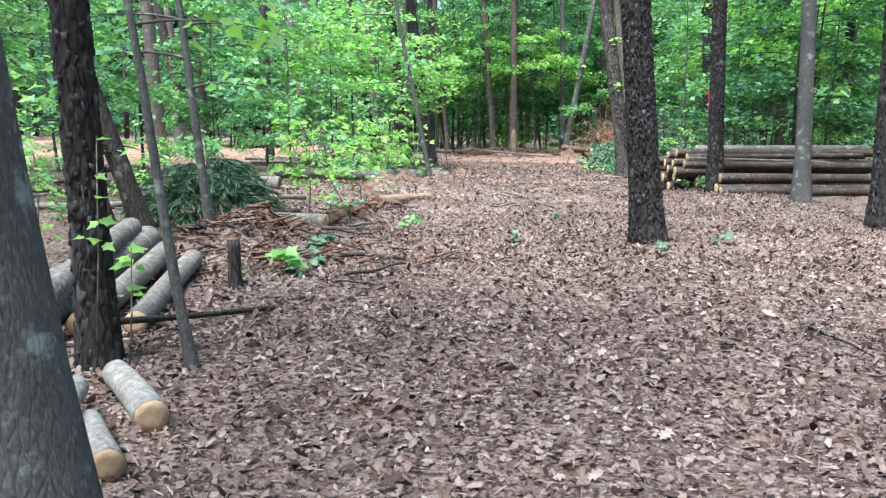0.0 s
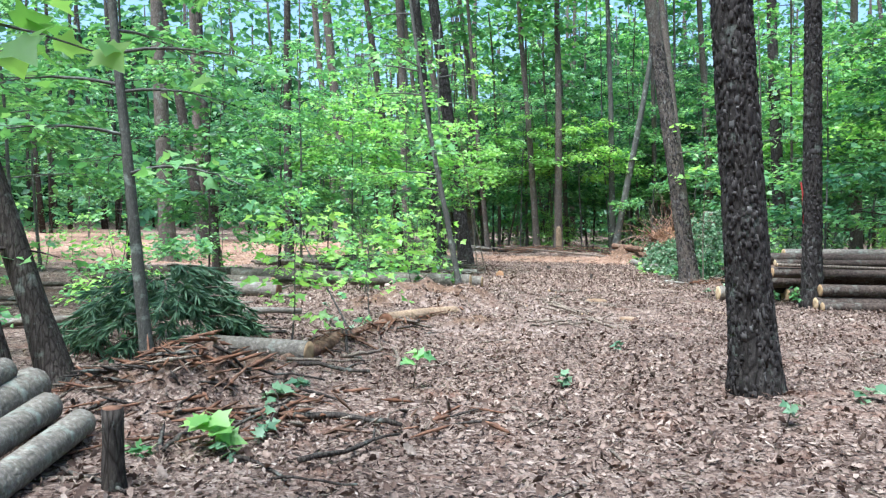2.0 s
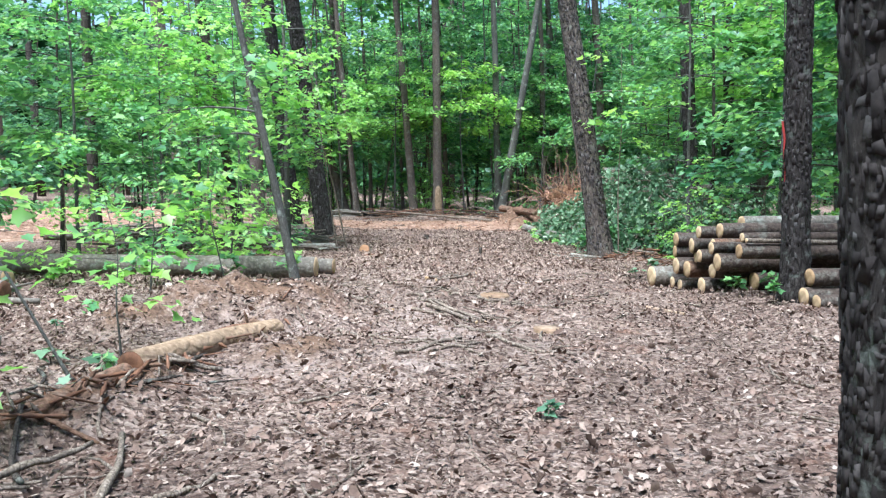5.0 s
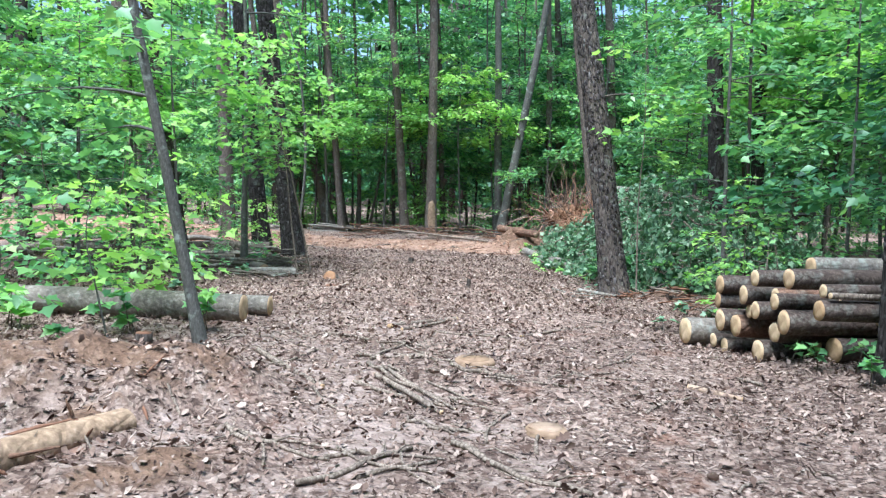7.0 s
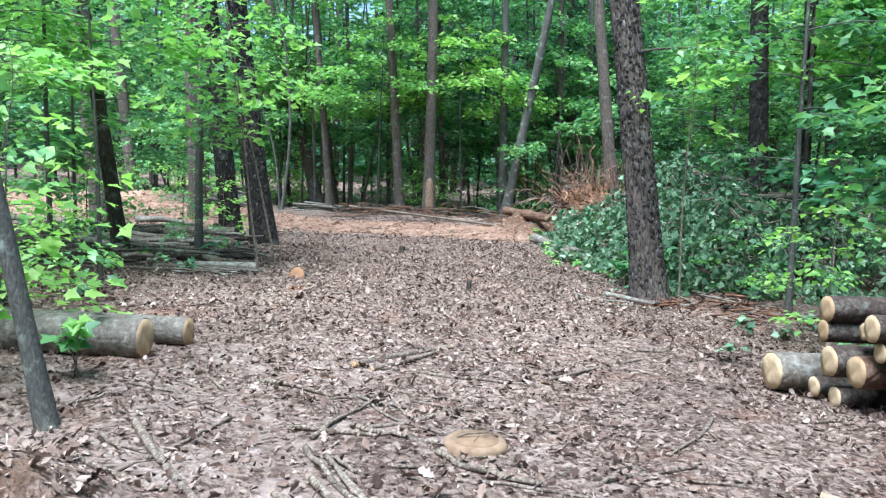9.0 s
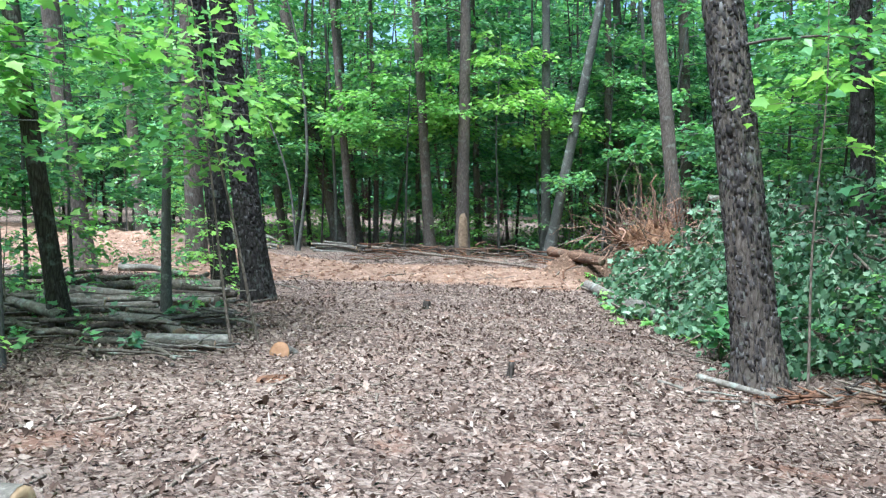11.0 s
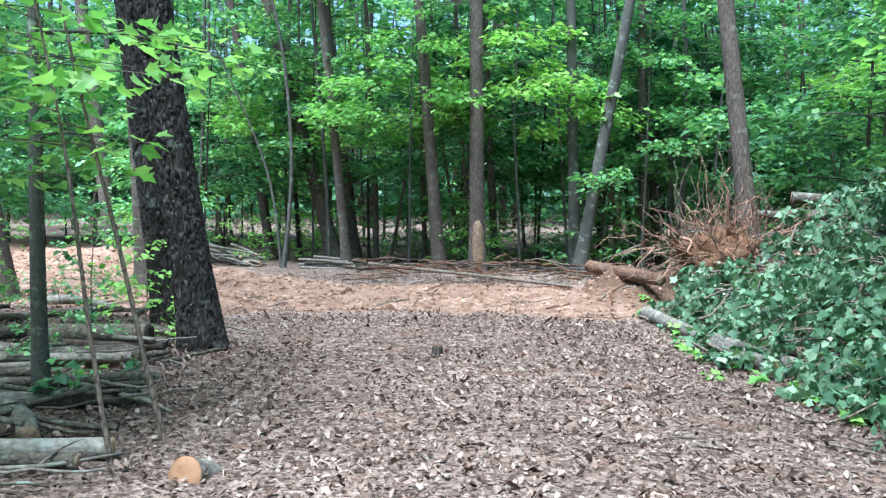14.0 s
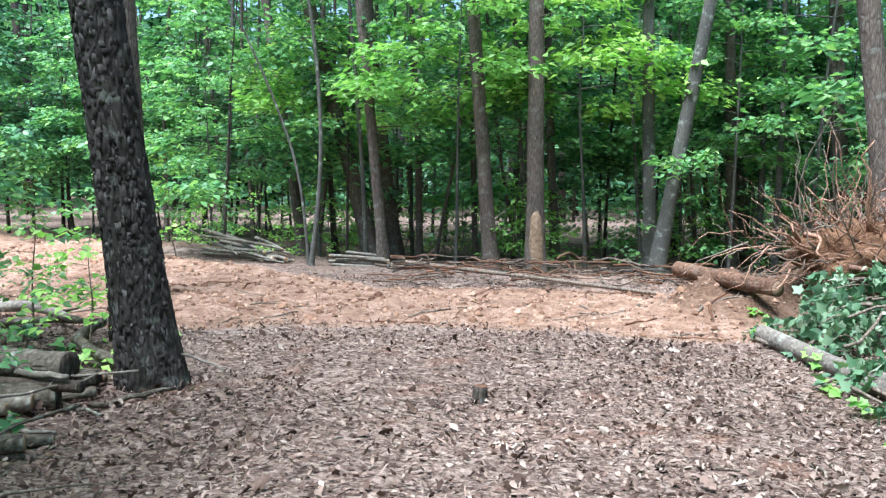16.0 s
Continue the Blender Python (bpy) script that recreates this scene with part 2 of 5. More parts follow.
# low heaps of turned soil: x, y, half length, half width, height, turn
HEAPS = [(-2.2, 8.6, 0.75, 0.45, 0.32, 0.5), (-1.65, 9.3, 0.6, 0.3, 0.16, 1.0), (-1.45, 11.1, 0.5, 0.2, 0.11, 0.9), (-0.95, 12.0, 1.1, 0.22, 0.15, 1.15), (-0.45, 13.6, 0.6, 0.2, 0.12, 1.2), (-0.4, 14.4, 0.85, 0.45, 0.32, 0.15),
         (0.0, 13.1, 0.6, 0.25, 0.09, 0.6), (-1.3, 14.0, 0.8, 0.35, 0.18, 0.3), (5.05, 19.9, 0.5, 0.28, 0.16, 0.4), (3.2, 31.4, 2.4, 0.4, 0.12, 0.0), (4.5, 28.8, 0.65, 0.9, 0.34, 0.0), (5.9, 29.0, 1.1, 0.7, 0.6, 0.0), (7.6, 28.3, 1.2, 1.0, 0.9, 0.0), (-5.0, 36.3, 3.0, 0.7, 0.25, -0.2)]


def heaps(x, y):
    """Height and cover of the soil heaps."""
    z, c = np.zeros(np.shape(x)), np.zeros(np.shape(x))
    for hx, hy, a, b, h, t in HEAPS:
        u, w = (x - hx) * math.cos(t) + (y - hy) * math.sin(t), (y - hy) * math.cos(t) - (x - hx) * math.sin(t)
        f = np.exp(-((u / a) ** 2 + (w / b) ** 2) * 1.1)
        z = z + h * f * (0.6 + 0.9 * vnoise(x * 4.3, y * 4.3, 51)) + 0.05 * f * (vnoise(x * 9, y * 9, 52) - 0.5)
        c = np.maximum(c, f)
    return z, c


def bare_amount(x, y):
    """How bare the clay lies: the cleared road and the clearing."""
    lower = 27.6 + 0.4 * np.sin(x * 0.9) - 0.12 * np.minimum(x, 0)
    upper = 30.8 - 0.95 * np.minimum(x - 0.5, 0)
    road = ease(lower - 0.9, lower + 0.5, y) * (1 - ease(upper - 0.5, upper + 0.6, y)) * (1 - ease(4.6, 6.4, x))
    left = (1 - ease(-7.0, -5.0, x + 0.12 * (y - 24))) * ease(21.0, 24.0, y) * (1 - ease(42, 47, y))
    path = 0.18 * np.exp(-((x - 1.9 - 0.04 * (y - 14)) / 1.5) ** 2) * ease(9, 12, y) * (1 - ease(24, 27, y))
    worn = 0.36 * np.exp(-((x - 0.2) / 3.6) ** 2) * ease(10.0, 13.0, y) * (1 - ease(17.0, 20.0, y))
    return np.clip(np.maximum(np.maximum(np.maximum(road, left), np.maximum(path, worn)), 0.6 * heaps(x, y)[1]), 0, 1)


def ground_z(x, y):
    x, y = np.asarray(x, float), np.asarray(y, float)
    z = 0.03 + 0.14 * np.exp(-((y - 17) / 4.5) ** 2) * (1 - 0.7 * ease(3, 4.4, x))
    z = z + 0.07 * np.clip(x - 1, 0, 1.6) * (1 - ease(8, 16, y)) * ease(1, 8, y)
    z = z + 0.2 * ease(3.7, 4.8, x) * (1 - ease(9, 12, x)) * ease(10.5, 13, y) * (1 - ease(15.2, 17.0, y))
    z = z - 0.25 * ease(31, 41, y)
    near = np.exp(-((x - 1) / 14) ** 2 - ((y - 18) / 26) ** 4)
    z = z + near * (0.07 * (vnoise(x * 1.1, y * 1.1, 3) - 0.5) + 0.035 * (vnoise(x * 3.7, y * 3.7, 5) - 0.5))
    b = bare_amount(x, y)
    z = z + heaps(x, y)[0]
    z = z + b * (0.10 * (vnoise(x * 0.9, y * 2.6, 9) - 0.5) + 0.07 * (vnoise(x * 4.1, y * 5.1, 8) - 0.5))
    return z


def gz(x, y):
    return float(ground_z(x, y))


def mesh_of(name, verts, faces, mat, smooth=True):
    """A mesh from arrays: faces are lists of equal-sided index arrays."""
    me = bpy.data.meshes.new(name)
    verts = np.asarray(verts, np.float32)
    faces = [np.asarray(f, np.int32) for f in faces if len(f)]
    sizes = np.concatenate([np.full(len(f), f.shape[1], np.int32) for f in faces])
    loops = np.concatenate([f.ravel() for f in faces])
    me.vertices.add(len(verts))
    me.vertices.foreach_set("co", verts.ravel())
    me.loops.add(len(loops))
    me.loops.foreach_set("vertex_index", loops)
    me.polygons.add(len(sizes))
    me.polygons.foreach_set("loop_start", np.concatenate([[0], np.cumsum(sizes)[:-1]]).astype(np.int32))
    me.polygons.foreach_set("loop_total", sizes)
    if smooth:
        me.polygons.foreach_set("use_smooth", np.ones(len(sizes), bool))
    me.materials.append(mat)
    me.update(calc_edges=True)
    return me


class Bits:
    """Gathers vertices, quads and triangles for one mesh."""

    def __init__(self):
        self.v, self.q, self.t, self.n = [], [], [], 0

    def add(self, v, q=(), t=()):
        if len(q):
            self.q.append(np.asarray(q) + self.n)
        if len(t):
            self.t.append(np.asarray(t) + self.n)
        self.v.append(np.asarray(v, float))
        self.n += len(v)
        return self

    def mesh(self, name, mat, smooth=True):
        f = []
        if self.q:
            f.append(np.concatenate(self.q))
        if self.t:
            f.append(np.concatenate(self.t))
        return mesh_of(name, np.concatenate(self.v), f, mat, smooth)


def part(name, me, parent, label=""):
    ob = new(name, me)
    ob.parent = parent
    return tagged(ob, label)


def thing(name, x, y, z, label, category, group="", kind="", turn=0.0):
    ob = new(name)
    ob.empty_display_size = 0.2
    ob.matrix_basis = pose(x, y, z, 0, 0, turn)
    return tagged(ob, label, category, group, kind)


def tube(points, radii, sides=8, bumpy=0.0, seed=0, caps=True, lumps=3.0):
    """A tapered round limb along points: vertices, quads, triangles."""
    p = np.asarray(points, float)
    r = np.asarray(radii, float) * np.ones(len(p))
    d = np.gradient(p, axis=0)
    d /= np.linalg.norm(d, axis=1)[:, None] + 1e-9
    ref = np.array([0, 0, 1.0]) if abs(d[:, 2]).mean() < 0.8 else np.array([0, 1.0, 0])
    u = np.cross(d, ref)
    u /= np.linalg.norm(u, axis=1)[:, None] + 1e-9
    w = np.cross(d, u)
    a = np.linspace(0, 2 * np.pi, sides, endpoint=False)
    rr = r[:, None] * np.ones((1, sides))
    if bumpy:
        s = np.arange(len(p))[:, None] * 0.37 * lumps
        rr = rr * (1 + bumpy * (np.sin(a * 3 + s * 0.9 + seed) * 0.4 + np.sin(a * 5 - s * 1.7 + seed * 2) * 0.35 + np.sin(a * 2 + s * 2.3 + seed * 3) * 0.5))
    v = p[:, None, :] + rr[:, :, None] * (np.cos(a)[None, :, None] * u[:, None, :] + np.sin(a)[None, :, None] * w[:, None, :])
    n = len(p)
    i, j = np.meshgrid(np.arange(n - 1), np.arange(sides), indexing="ij")
    j2 = (j + 1) % sides
    q = np.stack([i * sides + j, i * sides + j2, (i + 1) * sides + j2, (i + 1) * sides + j], -1).reshape(-1, 4)
    v = v.reshape(-1, 3)
    t = np.zeros((0, 3), int)
    if caps:
        v = np.vstack([v, p[0], p[-1]])
        k = np.arange(sides)
        k2 = (k + 1) % sides
        t = np.vstack([np.stack([np.full(sides, n * sides), k2, k], -1), np.stack([np.full(sides, n * sides + 1), (n - 1) * sides + k, (n - 1) * sides + k2], -1)])
    return v, q, t


# leaf outlines: points across and along, and the fan of faces
def outline(points):
    p = np.array(points, float)
    n = len(p)
    v = np.zeros((n + 1, 3))
    v[:n, :2] = p
    v[n] = (0, 0.42, 0)
    v[:n, 2] = 0.22 * np.abs(p[:, 0]) - 0.12 * (p[:, 1] - 0.4) ** 2
    k = np.arange(n)
    return v, np.stack([np.full(n, n), k, (k + 1) % n], -1)


L_PLAIN = (np.array([(0, 0, 0), (0.33, 0.45, 0.10), (0, 1, -0.06), (-0.33, 0.45, 0.10)], float), np.array([(0, 1, 2), (0, 2, 3)]))
L_MAPLE = outline([(0, 0), (0.30, 0.02), (0.30, 0.20), (0.58, 0.44), (0.28, 0.52), (0.0, 1.0), (-0.28, 0.52), (-0.58, 0.44), (-0.30, 0.20), (-0.30, 0.02)])
L_OVAL = outline([(0, 0), (0.24, 0.25), (0.26, 0.6), (0, 1.0), (-0.26, 0.6), (-0.24, 0.25)])
L_DEAD = (np.array([(0, 0, 0.0), (0.26, 0.42, 0.20), (0.06, 1.0, 0.12), (-0.24, 0.5, 0.22), (0, 0.5, 0.0)], float), np.array([(4, 0, 1), (4, 1, 2), (4, 2, 3), (4, 3, 0)]))
L_CHIP = (np.array([(0, 0, 0.03), (0.06, 0.3, 0.08), (0.03, 1, 0.05), (-0.05, 0.8, 0.04)], float), np.array([(0, 1, 2), (0, 2, 3)]))
L_CURL = (np.array([(0, 0, 0.0), (0.2, 0.2, 0.12), (0.3, 0.7, 0.34), (0.0, 0.95, 0.30), (-0.3, 0.6, 0.10), (0, 0.5, 0.06)], float), np.array([(5, 0, 1), (5, 1, 2), (5, 2, 3), (5, 3, 4), (5, 4, 0)]))


L_OAK = outline([(0, 0), (0.10, 0.12), (0.24, 0.20), (0.14, 0.34), (0.36, 0.50), (0.17, 0.62), (0.26, 0.80), (0.0, 1.0), (-0.24, 0.78), (-0.16, 0.60), (-0.34, 0.46), (-0.15, 0.32), (-0.22, 0.18), (-0.10, 0.10)])
L_OAK[0][:, 2] = 0.55 * np.abs(L_OAK[0][:, 0]) + 0.35 * (L_OAK[0][:, 1] - 0.45) ** 2


def leaves(bits, shape, pos, along, normal, size):
    """Adds one leaf for each place: tip direction, upper side and length."""
    tv, tt = shape
    pos, along, normal = (np.asarray(a, float) for a in (pos, along, normal))
    along = along / (np.linalg.norm(along, axis=1)[:, None] + 1e-9)
    side = np.cross(along, normal)
    side /= np.linalg.norm(side, axis=1)[:, None] + 1e-9
    up = np.cross(side, along)
    size = np.asarray(size, float)[:, None, None]
    v = pos[:, None, :] + size * (tv[None, :, 0:1] * side[:, None, :] + tv[None, :, 1:2] * along[:, None, :] + tv[None, :, 2:3] * up[:, None, :])
    k = len(tv)
    t = tt[None] + (np.arange(len(pos)) * k)[:, None, None]
    bits.add(v.reshape(-1, 3), t=t.reshape(-1, 3))


def spray(limbs, greens, start, head, length, rise, droop, per, size, shape, r0, spread=0.8, up_jit=0.5, tw=0.34):
    """One leafy branch: a limb with side twigs carrying leaves in a flat layer."""
    n = 6
    s = np.linspace(0, 1, n)
    dirn = np.array([math.cos(head), math.sin(head), 0])
    side = np.array([-dirn[1], dirn[0], 0])
    wob = rng.normal(0, 0.05 * length, n) * s
    pts = np.array(start) + s[:, None] * length * dirn + wob[:, None] * side
    pts[:, 2] += length * (rise * s - droop * s * s)
    limbs.add(*tube(pts, r0 * (1 - 0.85 * s), 4, caps=False))
    twigs = max(3, int(length / 0.16))
    out = []
    for i in range(twigs):
        f = 0.25 + 0.75 * (i + rng.random()) / twigs
        base = np.array([np.interp(f, s, pts[:, k]) for k in range(3)])
        sg = 1 if i % 2 else -1
        ang = head + sg * rng.uniform(0.5, 1.1)
        ln = length * tw * (1.15 - 0.75 * f) * rng.uniform(0.7, 1.3) + 0.1
        m = max(2, int(ln * per))
        u = rng.random(m) ** 0.8 * ln
        d = np.array([math.cos(ang), math.sin(ang), -0.1])
        p = base + u[:, None] * d
        p += rng.normal(0, 1, (m, 3)) * (0.07 * spread, 0.07 * spread, 0.03 + 0.035 * length)
        out.append((p, np.full(m, ang) + rng.normal(0, 0.7, m)))
        if ln > 0.35 and r0 > 0.008:
            limbs.add(*tube([base, base + d * ln], [r0 * 0.3, r0 * 0.12], 3, caps=False))
    p = np.concatenate([o[0] for o in out])
    a = np.concatenate([o[1] for o in out])
    m = len(p)
    along = np.stack([np.cos(a), np.sin(a), rng.normal(-0.25, 0.25, m)], -1)
    nor = np.stack([rng.normal(0, up_jit, m), rng.normal(0, up_jit, m), np.ones(m)], -1)
    leaves(greens, shape, p, along, nor, size * rng.uniform(0.6, 1.25, m))


def trunk_line(height, lean, bend, n, wob=0.03):
    s = np.linspace(0, 1, n)
    z = s * height
    ph = rng.random(2) * 6
    x = lean[0] * z + bend[0] * np.sin(s * np.pi) + wob * np.sin(s * 9 + ph[0]) * s
    y = lean[1] * z + bend[1] * np.sin(s * np.pi) + wob * np.sin(s * 7 + ph[1]) * s
    return np.stack([x, y, z], -1)


def at_height(line, z):
    return np.array([np.interp(z, line[:, 2], line[:, k]) for k in range(3)])


def add_trunk(bits, line, d, sides, flare=0.35, taper=0.55, bumpy=0.05):
    z = line[:, 2]
    r = d / 2 * (1 - taper * z / z[-1]) * (1 + flare * np.exp(-z / (0.9 * d + 0.05)))
    first = line[0] - (line[1] - line[0]) / (line[1, 2] - line[0, 2]) * 0.15
    bits.add(*tube(np.vstack([first, line]), np.concatenate([[r[0] * 1.05], r]), sides, bumpy, rng.random() * 9))


def bark_plates(line, d, top, count, taper=0.55, mat=None, size=(0.024, 0.062)):
    """Scaly bark: thin raised plates lying on a trunk."""
    b = Bits()
    z = rng.random(count) * top
    a = rng.random(count) * 2 * np.pi
    c = np.stack([np.interp(z, line[:, 2], line[:, k]) for k in range(3)], -1)
    H = line[-1, 2]
    r = d / 2 * (1 - taper * z / H) * (1 + 0.35 * np.exp(-z / (0.9 * d + 0.05)))
    out = np.stack([np.cos(a), np.sin(a), np.zeros(count)], -1)
    tan = np.stack([-np.sin(a), np.cos(a), np.zeros(count)], -1)
    up = np.array([line[-1, 0] / H, line[-1, 1] / H, 1.0])
    w = np.clip(rng.lognormal(0, 0.4, count), 0.4, 2.0) * size[0] / 2
    h = np.clip(rng.lognormal(0, 0.45, count), 0.3, 2.0) * size[1] / 2
    thick = rng.uniform(0.002, 0.014, count)
    base = c + out * (r - 0.004)[:, None]
    quad, twist = [], rng.normal(0, 0.07, count)
    for sx, sz, k, o in ((-1, -1, 1.0, 0), (1, -1, 1.0, 0), (1, 1, 1.0, 0), (-1, 1, 1.0, 0), (-1, -1, 0.72, 1), (1, -1, 0.72, 0.8), (1, 1, 0.7, 0.9), (-1, 1, 0.7, 0.7)):
        sk = rng.uniform(0.4, 1.35, count)
        quad.append(base + tan * (sx * k * w * sk + twist * sz * h)[:, None] + up * (sz * k * h * sk - twist * sx * w)[:, None] + out * (o * (thick + 0.004))[:, None])
    v = np.stack(quad, 1).reshape(-1, 3)
    f = np.array([(4, 5, 6, 7), (0, 1, 5, 4), (1, 2, 6, 5), (2, 3, 7, 6), (3, 0, 4, 7)])
    q = (f[None] + (np.arange(count) * 8)[:, None, None]).reshape(-1, 4)
    return b.add(v, q).mesh("scaly_bark", mat or M_PLATE, False)


def crown_mesh(radius, height, count, size, mat, name="crown"):
    """A tall tree's crown: leaf tufts on many boughs, with gaps."""
    b = Bits()
    k = max(8, count // 70)
    c = rng.normal(0, 1, (k, 3))
    c /= np.linalg.norm(c, axis=1)[:, None]
    c *= (rng.random(k) ** 0.4)[:, None]
    c = c * (radius, radius, height / 2)
    i = rng.integers(0, k, count)
    p = c[i] + rng.normal(0, 1, (count, 3)) * (radius * 0.2, radius * 0.2, height * 0.045)
    leaves(b, L_PLAIN, p, rng.normal(0, 1, (count, 3)) * (1, 1, 0.4), rng.normal(0, 0.5, (count, 3)) + (0, 0, 1), size * rng.uniform(0.6, 1.3, count))
    return b.mesh(name, mat, False)


def log_thing(name, a, b, d, bark, label, group="", taper=0.85, cut=M_CUT, sides=14, bend=0.02, category="log"):
    """A felled log from a to b: bark and two sawn ends."""
    a, b = np.array(a, float), np.array(b, float)
    L = np.linalg.norm(b - a)
    root = thing(name, *a, label, category, group)
    n = max(4, int(L / 0.25))
    s = np.linspace(0, 1, n)
    pts = (b - a) * s[:, None]
    off = rng.normal(0, bend * L * 0.5, 3) * (1, 1, 0.15)
    pts = pts + np.sin(s * np.pi)[:, None] * off
    r = d / 2 * (1 - (1 - taper) * s)
    v, q, _ = tube(pts, r, sides, 0.045, rng.random() * 9, False, 1.1)
    part("bark", Bits().add(v, q).mesh("bark", bark), root)
    ax = (b - a) / L
    k = np.arange(sides)
    k2 = (k + 1) % sides
    for ring, c, e in ((v[:sides], pts[0], -1), (v[-sides:], pts[-1], 1)):
        verts = np.vstack([c + (ring - c) * 0.96 - ax * e * 0.03, c + (ring - c) * 0.96 + ax * e * 0.004, c + (ring - c) * 0.5 + ax * e * 0.006, c + ax * e * 0.006])
        quads = np.vstack([np.stack([k, k2, sides + k2, sides + k], -1), np.stack([sides + k, sides + k2, 2 * sides + k2, 2 * sides + k], -1)])
        tris = np.stack([2 * sides + k, 2 * sides + k2, np.full(sides, 3 * sides)], -1)
        part("cut_end", Bits().add(verts, quads, tris).mesh("cut_end", cut, False), root, "pale sawn end grain")
    return root


# ---- ground ----
def spaced(lo, hi, step, far):
    inner = np.arange(lo, hi + step / 2, step)
    out = step * 1.35 ** np.arange(1, 28)
    out = np.cumsum(out)
    out = out[out < far]
    return np.concatenate([(lo - out)[::-1], inner, hi + out])


def build_ground():
    xs, ys = spaced(-12, 13, 0.13, 900), spaced(-3, 44, 0.13, 900)
    X, Y = np.meshgrid(xs, ys, indexing="ij")
    Z = ground_z(X, Y)
    n, k = X.shape
    i, j = np.meshgrid(np.arange(n - 1), np.arange(k - 1), indexing="ij")
    q = np.stack([i * k + j, (i + 1) * k + j, (i + 1) * k + j + 1, i * k + j + 1], -1).reshape(-1, 4)
    me = mesh_of("ground", np.stack([X, Y, Z], -1).reshape(-1, 3), [q], M_GROUND)
    bare = me.attributes.new("bare", "FLOAT", "POINT")
    bare.data.foreach_set("value", bare_amount(X, Y).astype(np.float32).ravel())
    turned = me.attributes.new("turned", "FLOAT", "POINT")
    turned.data.foreach_set("value", (heaps(X, Y)[1] * ((Y < 24) | (X > 3.9))).astype(np.float32).ravel())
    tagged(new("ground", me), "forest floor of brown leaf litter and orange clay", "ground", "", "structure")


build_ground()


def build_litter():
    b = Bits()
    for count, x0, x1, y0, y1, size, shape in ((90000, -4.0, 6.0, 1.5, 32.0, 0.031, L_DEAD), (70000, -4.0, 6.0, 1.5, 28.0, 0.034, L_CURL), (60000, -3.0, 5.5, 1.5, 31, 0.048, L_CHIP), (12000, -9, 9, 1, 33, 0.045, L_DEAD), (7000, -3.5, 5.2, 1.5, 27, 0.055, L_OAK), (9000, -3, 4.5, 2.0, 10.5, 0.042, L_CURL), (1600, -3, 4.5, 2.0, 10.5, 0.055, L_OAK)):
        x, y = rng.uniform(x0, x1, count), rng.uniform(y0, y1, count)
        keep = rng.random(count) > ease(0.15, 1.0, bare_amount(x, y)) * 0.86
        keep &= rng.random(count) < 0.3 + 1.2 * vnoise(x * 0.9, y * 0.9, 21)
        x, y = x[keep], y[keep]
        m = len(x)
        a = rng.random(m) * 6.283
        p = np.stack([x, y, ground_z(x, y) + rng.uniform(0.0, 0.022, m)], -1)
        leaves(b, shape, p, np.stack([np.cos(a), np.sin(a), rng.normal(0.12, 0.5, m)], -1), np.stack([rng.normal(0, 0.6, m), rng.normal(0, 0.6, m), np.where(rng.random(m) < 0.35, -1.0, 1.0)], -1), size * np.clip(rng.lognormal(0, 0.38, m), 0.4, 1.9))
    tagged(new("leaf_litter", b.mesh("leaf_litter", M_LITTER, False)), "dry curled brown leaves strewn over the forest floor", "leaf litter", "", "stuff")


build_litter()

def build_clods():
    """Lumps of clay strewn over the bare road and the heaps."""
    b = Bits()
    n = 24000
    x, y = rng.uniform(-8, 6.2, n), rng.uniform(8, 37, n)
    keep = rng.random(n) < ease(0.4, 1.0, bare_amount(x, y))
    x, y = x[keep], y[keep]
    n = len(x)
    r = np.clip(rng.lognormal(-3.8, 0.5, n), 0.01, 0.07)
    base = np.array([(1, 0, 0), (0, 1, 0), (-1, 0, 0), (0, -1, 0), (0, 0, 0.8), (0.6, 0.6, 0.45), (-0.6, 0.5, 0.4), (-0.5, -0.6, 0.5), (0.6, -0.6, 0.35)])
    v = np.stack([x, y, ground_z(x, y)], -1)[:, None, :] + base[None] * r[:, None, None] * rng.uniform(0.6, 1.3, (n, 9, 3))
    f = np.array([(4, 0, 5), (4, 5, 1), (4, 1, 6), (4, 6, 2), (4, 2, 7), (4, 7, 3), (4, 3, 8), (4, 8, 0), (0, 1, 5), (1, 2, 6), (2, 3, 7), (3, 0, 8)])
    b.add(v.reshape(-1, 3), t=(f[None] + (np.arange(n) * 9)[:, None, None]).reshape(-1, 3))
    tagged(new("clay_rubble", b.mesh("clay_rubble", M_CLOD, False)), "crumbled lumps of orange clay on the bare road", "soil", "", "stuff")


M_CLOD = litter_material("clay_lumps", [(0, (0.11, 0.062, 0.042)), (0.5, (0.26, 0.16, 0.11)), (1, (0.44, 0.31, 0.235))])
build_clods()

# ---- trees ----
CROWNS = [crown_mesh(2.1, 5.5, 420, 0.34, M_LEAF) for _ in range(4)]


